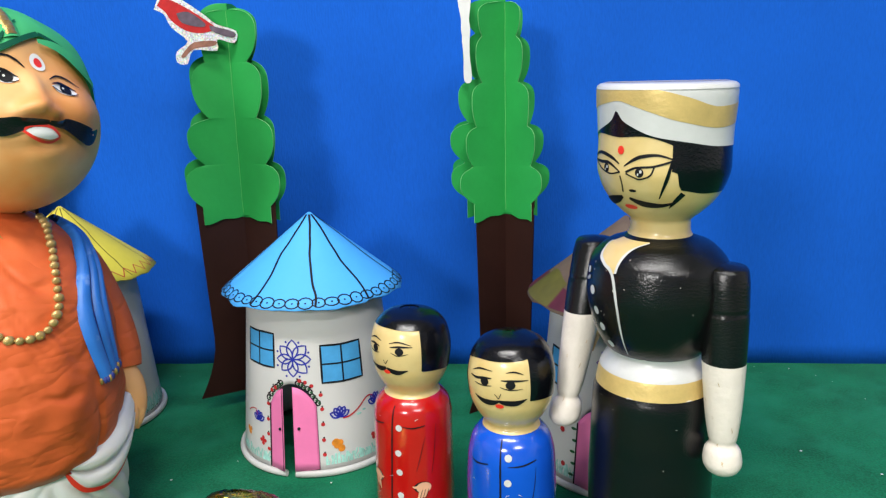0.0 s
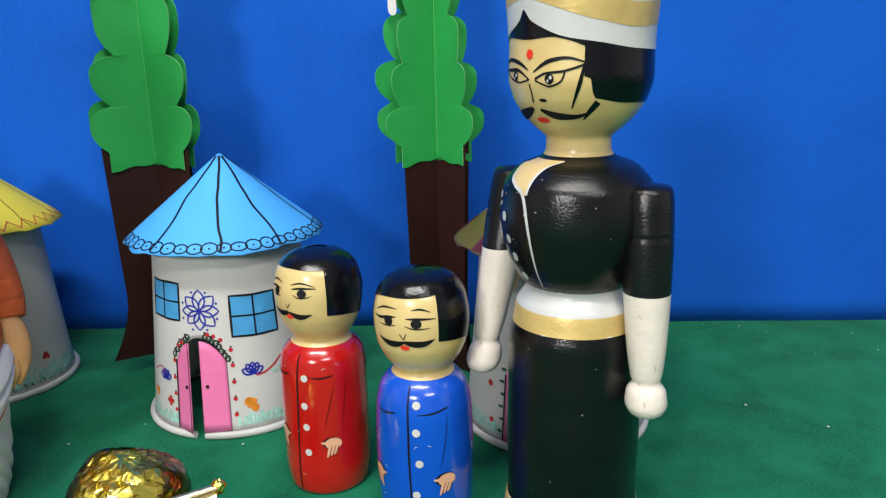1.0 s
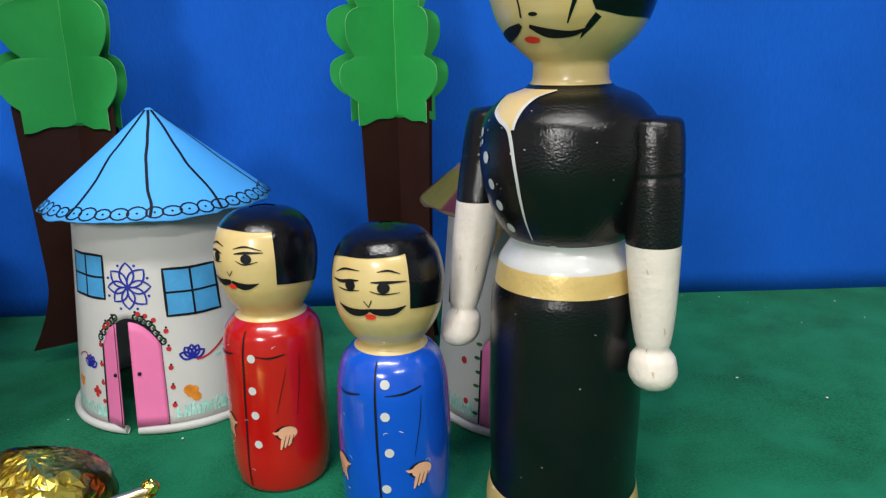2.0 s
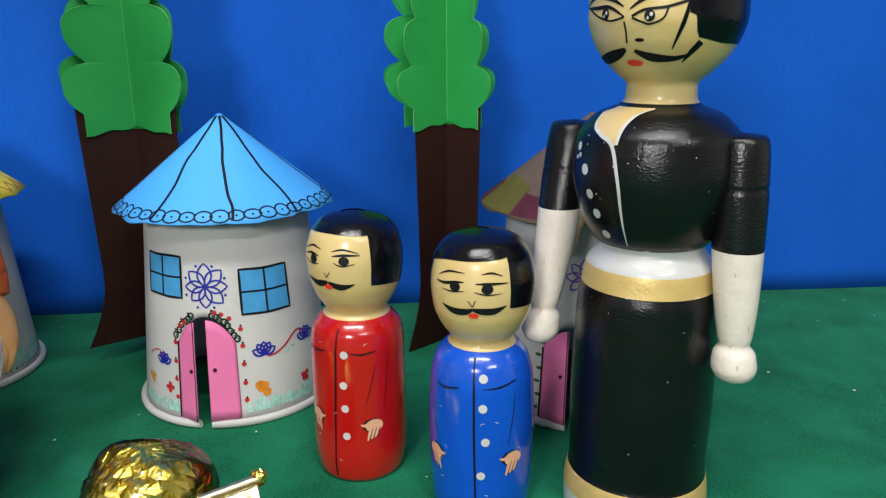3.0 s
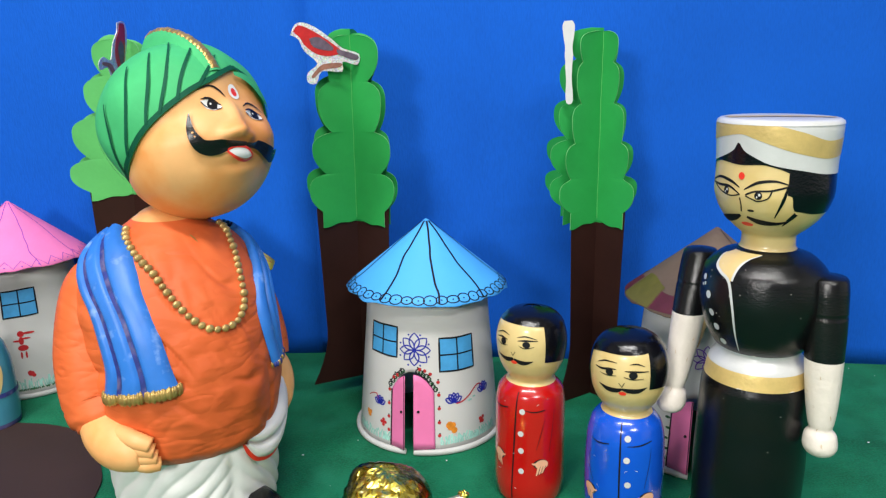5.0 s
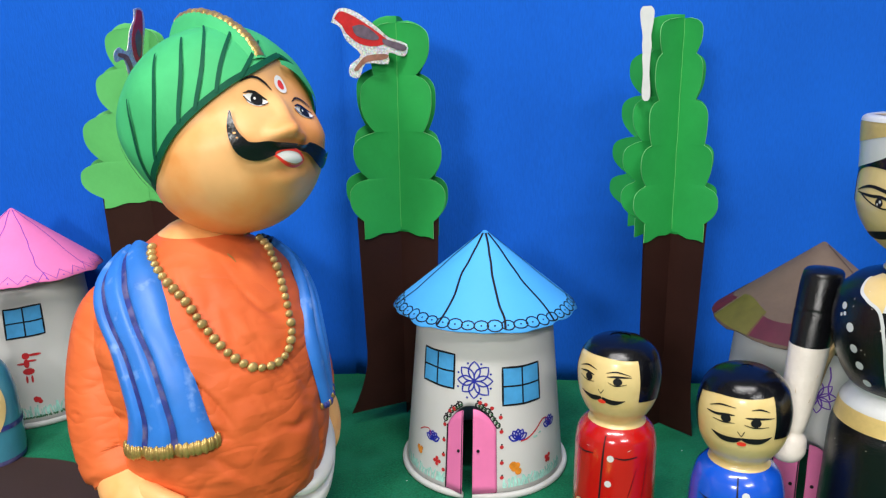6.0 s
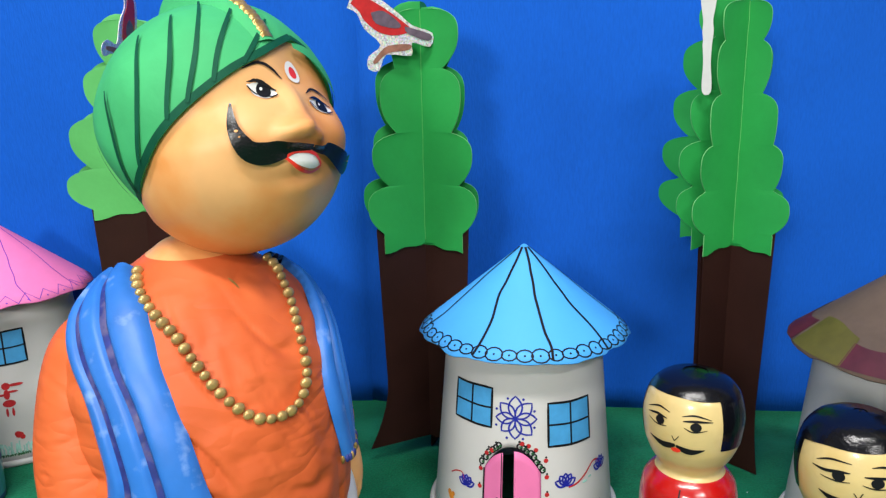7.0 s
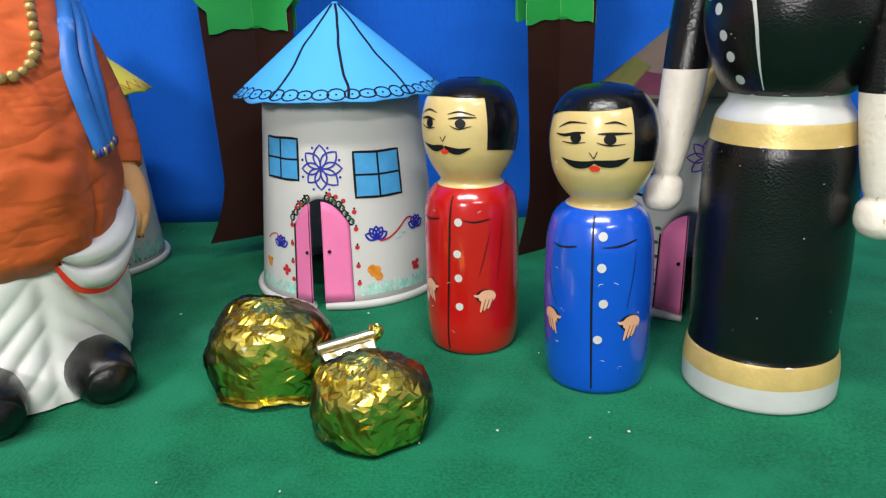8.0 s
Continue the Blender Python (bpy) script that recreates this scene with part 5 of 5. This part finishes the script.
def slab(bm, fn, left, right, mat, h, n=24, m=30, waves=0, stripes=()):
    """A raised cloth between two lines on a surface, with rounded edges and soft pleats."""
    a, b = curve(left, 8), curve(right, 8)
    pick = lambda c, t: [c[min(int(t * (len(c) - 1)), len(c) - 2)][k] * (1 - (t * (len(c) - 1)) % 1 if t < 1 else 0) + c[min(int(t * (len(c) - 1)), len(c) - 2) + 1][k] * ((t * (len(c) - 1)) % 1 if t < 1 else 1) for k in (0, 1)]
    e = 1e-4

    def at(s, t, extra=0.0):
        (u0, v0), (u1, v1) = pick(a, t), pick(b, t)
        u, v = u0 + (u1 - u0) * s, v0 + (v1 - v0) * s
        nor = (fn(u + e, v) - fn(u - e, v)).cross(fn(u, v + e) - fn(u, v - e)).normalized()
        lift = h * (1 - abs(2 * s - 1) ** 6) * (1.15 - 0.75 * sum(math.exp(-(((s - g[0]) / 0.05) ** 2)) for g in stripes) + waves * 0.05 * math.sin(9 * s + 4 * t)) - 0.0002
        return fn(u, v) + nor * (lift + extra)
    grid(bm, at, spans(0, 1, n), spans(0, 1, m), False, mat)
    for s, w, mt in stripes:
        for k in range(40):
            t0, t1 = k / 40, (k + 1) / 40
            q = [bm.verts.new(at(s + d, t, 0.00018)) for t in (t0, t1) for d in (-w, w)]
            bm.faces.new((q[0], q[1], q[3], q[2])).material_index = mt
    return at


B = raj_smooth
scarf = slab(raj, B, [(-2.2, 0.1500), (-1.75, 0.1400), (-1.25, 0.1255), (-1.10, 0.1020), (-1.17, 0.0850)], [(-1.6, 0.1565), (-0.80, 0.1490), (-0.56, 0.1270), (-0.45, 0.1000), (-0.40, 0.0915)], 4, 0.0034, n=44, waves=1, stripes=((0.28, 0.032, 5), (0.60, 0.034, 5)))
for k in range(56):
    s0 = k / 55
    p, q = scarf(s0, 0.985), scarf(s0, 1.0)
    ball(raj, p + (q - p) * 1.0, 0.0013 + 0.0002 * math.sin(k * 2.1), 6, 7, (0.9, 0.9, 2.1 + 0.2 * math.sin(k * 1.3)))
scarf = slab(raj, B, [(1.35, 0.1500), (0.84, 0.1380), (0.54, 0.1175), (0.68, 0.0870)], [(1.9, 0.1500), (1.30, 0.1380), (0.98, 0.1180), (0.97, 0.0905)], 4, 0.0030, n=36, waves=1, stripes=((0.35, 0.03, 5), (0.65, 0.03, 5)))
for k in range(22):
    s0 = k / 21
    p, q = scarf(s0, 0.985), scarf(s0, 1.0)
    ball(raj, p + (q - p) * 0.6, 0.0011, 5 if k % 3 else 6, 7, (0.8, 0.8, 1.5))
line = curve([(-1.30, 0.1560), (-0.86, 0.1502), (-0.53, 0.1420), (-0.384, 0.1335), (-0.288, 0.1262), (-0.18, 0.1197), (-0.05, 0.1152), (0.11, 0.1142), (0.262, 0.1165), (0.375, 0.1228), (0.43, 0.1310), (0.54, 0.1402), (0.74, 0.1484), (1.2, 0.1550)], 30)
last = None
for u, v in line:
    p = B(u, v)
    if last is None or (p - last).length > 0.0034:
        ball(raj, p + Vector((0.0010 * math.sin(u), -0.0010 * math.cos(u), 0.0006)), 0.00180 + 0.0002 * math.sin(v * 9000), 13, 12, (1.08, 0.66, 0.96))
        last = p
tube(raj, [(-0.0245, 0.006, 0.138, 0.010), (-0.0335, 0.008, 0.126, 0.0155), (-0.0402, 0.004, 0.100, 0.0165), (-0.0412, -0.003, 0.078, 0.0163), (-0.0410, -0.010, 0.070, 0.0150), (-0.0415, -0.013, 0.0660, 0.0125)], 0, 56, 26)
tube(raj, [(0.026, 0.008, 0.138, 0.010), (0.0355, 0.010, 0.126, 0.0140), (0.0440, 0.010, 0.103, 0.0142), (0.0470, 0.004, 0.083, 0.0135), (0.0472, 0.000, 0.0735, 0.0118)], 0, 56, 26)
tube(raj, [(-0.0425, -0.011, 0.0710, 0.0105), (-0.0418, -0.018, 0.0655, 0.0118), (-0.0395, -0.027, 0.0620, 0.0116), (-0.0355, -0.035, 0.0610, 0.0098), (-0.0325, -0.039, 0.0610, 0.0070)], 1)
for k in range(4):
    tube(raj, [(-0.0415 + 0.001 * k, -0.026 - 0.0008 * k, 0.0700 - 0.0042 * k, 0.0036), (-0.0372 + 0.001 * k, -0.0385 - 0.0004 * k, 0.0685 - 0.0042 * k, 0.0041), (-0.0315 + 0.0012 * k, -0.0435 + 0.0006 * k, 0.0655 - 0.0036 * k, 0.0036)], 1, 14, 5)
tube(raj, [(0.0462, -0.001, 0.0755, 0.0085), (0.0482, -0.005, 0.0670, 0.0096), (0.0480, -0.009, 0.0570, 0.0086), (0.0460, -0.013, 0.0495, 0.0048)], 1)
for k in range(4):
    tube(raj, [(0.0510 - 0.004 * k, -0.009 - 0.003 * k, 0.065, 0.0032), (0.0512 - 0.004 * k, -0.013 - 0.003 * k, 0.056, 0.0034), (0.0482 - 0.004 * k, -0.014 - 0.003 * k, 0.0485, 0.0024)], 1, 14, 5)

LEG = profile([(0.0, 0.0370), (0.012, 0.0398), (0.030, 0.0420), (0.045, 0.0430), (0.060, 0.0425)])


def dhoti_smooth(u, v):
    c, s = math.cos(u), math.sin(u)
    r = LEG(v)
    front = 1.02 + 0.16 * max(0.0, 1 - v / 0.022) ** 1.5
    return Vector((0.0030 + r * s, -r * front * c if c > 0 else -r * 0.8 * c, v))


def dhoti(u, v):
    """The wrapped cloth: narrow pleats that sweep down from the hips towards the middle of the hem."""
    c, s = math.cos(u), math.sin(u)
    q = noise.noise((2 * s, 2 * c, v * 30))
    sweep = (34 * (v - 0.030) + 1.4 * (u - 0.05) if u > 0.05 else -34 * (v - 0.030) + 1.4 * (u - 0.05)) * 8.5 + 1.6 * q
    k = abs(math.sin(sweep)) ** 0.55
    fold = (0.0019 * k - 0.0014 + 0.0006 * q) * min(1.0, v / 0.006) * min(1.0, 0.25 + 2.2 * abs(u - 0.05))
    return dhoti_smooth(u, v) + Vector((s, -c, 0)) * (fold - 0.0012 * math.exp(-(((u - 0.05) / 0.07) ** 2)))


brush(raj, raj_body, [(0.105, 0.1532), (0.125, 0.1525), (0.150, 0.1512), (0.160, 0.1500)], [0.0003, 0.0008, 0.0007, 0.0003], 6, 0.0002)
grid(raj, dhoti, ring(260), spans(0.001, 0.058, 70), True, 7)
slab(raj, dhoti_smooth, [(0.17, 0.0520), (0.32, 0.0415), (0.60, 0.0388), (0.92, 0.0440), (1.22, 0.0540)], [(0.20, 0.0560), (0.45, 0.0585), (0.70, 0.0615), (0.96, 0.0655), (1.24, 0.0690)], 7, 0.0054, n=18, waves=2, stripes=((0.45, 0.02, 7),))
brush(raj, dhoti_smooth, [(0.165, 0.0530), (0.22, 0.0465), (0.34, 0.0410), (0.60, 0.0386), (0.92, 0.0438), (1.21, 0.0538)], [0.0022, 0.0022, 0.0020, 0.0013, 0.0009, 0.0009], 9, 0.0032, 4)
brush(raj, dhoti_smooth, [(1.21, 0.0538), (1.235, 0.0610), (1.245, 0.0690)], 0.0009, 9, 0.0036, 4)
for x in (-0.0165, 0.0180):
    tube(raj, [(x, -0.024, 0.0085, 0.0080), (x, -0.033, 0.0100, 0.0110), (x * 1.05, -0.046, 0.0100, 0.0114), (x * 1.05, -0.055, 0.0088, 0.0086), (x * 1.05, -0.0595, 0.0075, 0.0028)], 8, 28, 8)


def raj_face(b):
    grid(b, head_skin, ring(110), spans(-1.55, 1.55, 84), True, 1)
    S = head_skin
    brush(b, S, [(-0.630, 0.330), (-0.635, 0.130), (-0.560, -0.030), (-0.420, -0.076), (-0.215, -0.041), (-0.02, -0.046)], [0.0006, 0.0034, 0.0062, 0.0068, 0.0046, 0.0020], 8, 0.0019, 6)
    brush(b, S, [(-0.02, -0.046), (0.20, -0.125), (0.38, -0.210), (0.50, -0.250), (0.60, -0.17)], [0.0020, 0.0050, 0.0068, 0.0066, 0.0010], 8, 0.0019, 6)
    for u, v, r in ((-0.615, 0.10, 0.0006), (-0.600, 0.06, 0.0004), (0.50, -0.22, 0.0005)):
        blob(b, S, u, v, r, 1, 0.0024, 8, r * 0.7)
    for cx, cy, sl in ((-0.30, 0.472, -0.34), (0.335, 0.275, -0.40)):
        eye = [(cx + a, cy + sl * a) for a in (-0.15, -0.07, 0.0, 0.07, 0.14)]
        brush(b, S, eye, [0.0003, 0.0040, 0.0051, 0.0044, 0.0003], 7, 0.0004, 6)
        blob(b, S, cx + 0.01, cy, 0.0023, 10, 0.0007, 16, 0.0025)
        blob(b, S, cx - 0.015, cy + 0.02, 0.0005, 7, 0.0009, 8)
        brush(b, S, [(x, y + 0.072 - 2.4 * (x - cx) ** 2) for x, y in eye], [0.0003, 0.0010, 0.0012, 0.0010, 0.0005], 8, 0.0008)
        brush(b, S, [(x, y - 0.064 + 2.4 * (x - cx) ** 2) for x, y in eye], 0.0004, 8, 0.0006)
    brush(b, S, [(-0.46, 0.645), (-0.28, 0.690), (-0.13, 0.640), (-0.05, 0.560)], [0.0003, 0.0009, 0.0009, 0.0003], 10, 0.0004)
    brush(b, S, [(0.19, 0.410), (0.33, 0.455), (0.48, 0.405), (0.60, 0.30)], [0.0003, 0.0009, 0.0009, 0.0003], 10, 0.0004)
    blob(b, S, 0.150, 0.625, 0.0031, 7, 0.0004, 18, 0.0036)
    blob(b, S, 0.150, 0.623, 0.0016, 9, 0.0006, 14, 0.0020)
    mid = [(-0.275, -0.140), (-0.19, -0.150), (-0.10, -0.176), (-0.01, -0.198), (0.065, -0.218)]
    half = [0.0, 0.052, 0.066, 0.056, 0.0]
    brush(b, S, mid, [0.0003] + [0.069 * h for h in half[1:4]] + [0.0003], 7, 0.0014, 6)
    brush(b, S, [(u, v + h) for (u, v), h in zip(mid, half)], [0.0008, 0.0011, 0.0010, 0.0011, 0.0008], 9, 0.0017)
    brush(b, S, [(u, v - h) for (u, v), h in zip(mid, half)], [0.0008, 0.0012, 0.0013, 0.0012, 0.0008], 9, 0.0017)


placed(raj, RAJ_M.inverted() @ HEAD_M, raj_face)



def along_pair(pts):
    """A smooth line through (y, z) pairs over 0 to 1."""
    c = curve(pts, 12)

    def at(t):
        k = min(max(t, 0.0), 0.9999) * (len(c) - 1)
        a, b = c[int(k)], c[int(k) + 1]
        return [a[n] + (b[n] - a[n]) * (k % 1) for n in (0, 1)]
    return at


def raj_turban(b):
    T = turban_skin
    low = EDGE_AT

    def puffed(u, s):
        v = low(u) + (1.55 - low(u)) * s
        p = T(u, v)
        return p * (1.006 + 0.012 * math.sin(9 * u) * math.sin(min(1, s * 1.6) * math.pi))
    grid(b, puffed, ring(150), spans(0, 1, 60), True, 2)
    grid(b, lambda u, s: puffed(u, 0) * (1 - 0.07 * s), ring(150), spans(0, 1, 3), True, 2)
    brush(b, T, [(u, v + 0.03) for u, v in EDGE if -3.0 < u < 0.3], 0.0023, 3, 0.0007, 3)
    brush(b, T, [(u, v + 0.03) for u, v in EDGE if 0.1 < u < 3.0], 0.0020, 3, 0.0007, 3)
    for s in ([(-0.954, 0.46), (-1.114, 0.029), (-1.327, -0.269), (-1.614, -0.50)], [(-0.631, 0.50), (-0.828, -0.007), (-1.099, -0.42)], [(-0.30, 0.66), (-0.621, -0.024), (-0.892, -0.41)],
              [(-0.10, 0.42), (-0.434, -0.038), (-0.637, -0.36)], [(0.060, 0.15), (-0.207, -0.148), (-0.36, -0.30)], [(-1.442, 0.22), (-1.603, -0.135), (-1.994, -0.52)], [(-2.0, 0.1), (-2.15, -0.25), (-2.4, -0.52)]):
        brush(b, T, s, [0.0007] + [0.0015] * (len(s) - 2) + [0.0013], 3, 0.0010)
    brush(b, T, [(0.16, -0.17), (0.40, -0.22), (0.65, -0.36), (0.95, -0.44)], [0.002, 0.005, 0.005, 0.003], 2, 0.0012, 4)
    crest = along_pair([(-0.0065, 0.0352), (-0.0100, 0.0402), (-0.0152, 0.0407), (-0.0245, 0.0345), (-0.0325, 0.0240), (-0.0375, 0.0135), (-0.0396, 0.0040), (-0.0392, -0.0040)])

    def fin(a, t, proud=0.0):
        """The upright pleat of cloth over the brow; a: across, -1 to 1; t: from its high end down to the forehead."""
        y, z = crest(t)
        top = Vector((0, y, z))
        foot = top * (0.95 / math.sqrt((y / 0.0382) ** 2 + (z / 0.0335) ** 2))
        rise = (1 - abs(a) ** 2.4) * math.sqrt(min(1.0, t / 0.05)) + proud
        return foot.lerp(top, rise) + Vector((-0.002 + a * (0.0082 - 0.003 * t), 0, 0))
    grid(b, fin, spans(-1, 1, 24), spans(0, 1, 60), False, 2)
    rib = lambda a, t: fin(0.42 * a, 0.06 + 0.92 * t) + Vector((0, -0.6, 0.8)) * (0.0009 * (1 - a ** 4) + 0.00022 * math.sin(t * 150) + 0.00015 * math.sin(t * 61 + 3 * a) - 0.0002)
    grid(b, rib, spans(-1, 1, 8), spans(0, 1, 260), False, 6)


placed(raj, RAJ_M.inverted() @ TURBAN_M, raj_turban)
ob = doll_object("bobble_head_figure", raj, RAJ_MATS, RAJ_M, "painted clay bobble-head figure in orange tunic and green turban")
doll_object("peg_doll", red_bm, DOLL_MATS + ["palm"], RED_M, "glossy red painted wooden peg doll with black hair")
doll_object("peg_doll", blue_bm, ["blue"] + DOLL_MATS[1:] + ["palm"], BLUE_M, "glossy blue painted wooden peg doll with black hair")
doll_object("turned_doll", black_bm, ["black"] + DOLL_MATS[1:] + ["wood_white", "raw_wood"], BLACK_M, "tall black lacquered wooden doll with white and gold hat")

# a small teal peg doll beside the pink house
TEAL_P = [(0, 0.0165), (0.0015, 0.0180), (0.015, 0.0185), (0.04, 0.0175), (0.055, 0.0145), (0.0625, 0.0100), (0.066, 0.0085), (0.071, 0.0110), (0.079, 0.0135), (0.087, 0.0120), (0.090, 0.0135), (0.097, 0.0130), (0.1015, 0.0085), (0.1030, 0.0004)]
TEAL_F = turned(profile(TEAL_P))
bm = turned_doll(TEAL_F, TEAL_P, 48, 100, lambda z: 3 if z < 0.004 else 0 if z < 0.0635 else 1 if z < 0.087 else 3 if z < 0.090 else 4)
band(bm, TEAL_F, -3.1, 3.1, lambda u: 0.0225, lambda u: 0.0255, 3, 0.0003, 60, 2)
for s in (-1, 1):
    brush(bm, TEAL_F, [(s * 1.25, 0.050), (s * 1.35, 0.040), (s * 1.25, 0.030), (s * 1.05, 0.022)], [0.005, 0.0055, 0.005, 0.003], 1, 0.0004, 4)
brush(bm, TEAL_F, [(1.0, 0.094), (1.2, 0.098), (1.45, 0.095), (1.3, 0.0915)], 0.0008, 5)
brush(bm, TEAL_F, [(-0.9, 0.058), (0.0, 0.050), (0.9, 0.058)], 0.0018, 2)
doll_object("peg_doll", bm, ["teal_doll", "skin", "hair", "scarf_dark", "white", "lip_red"], pose(-0.2942, 0.5400, 0, 0, 0, -12), "teal painted wooden peg doll beside the pink house")
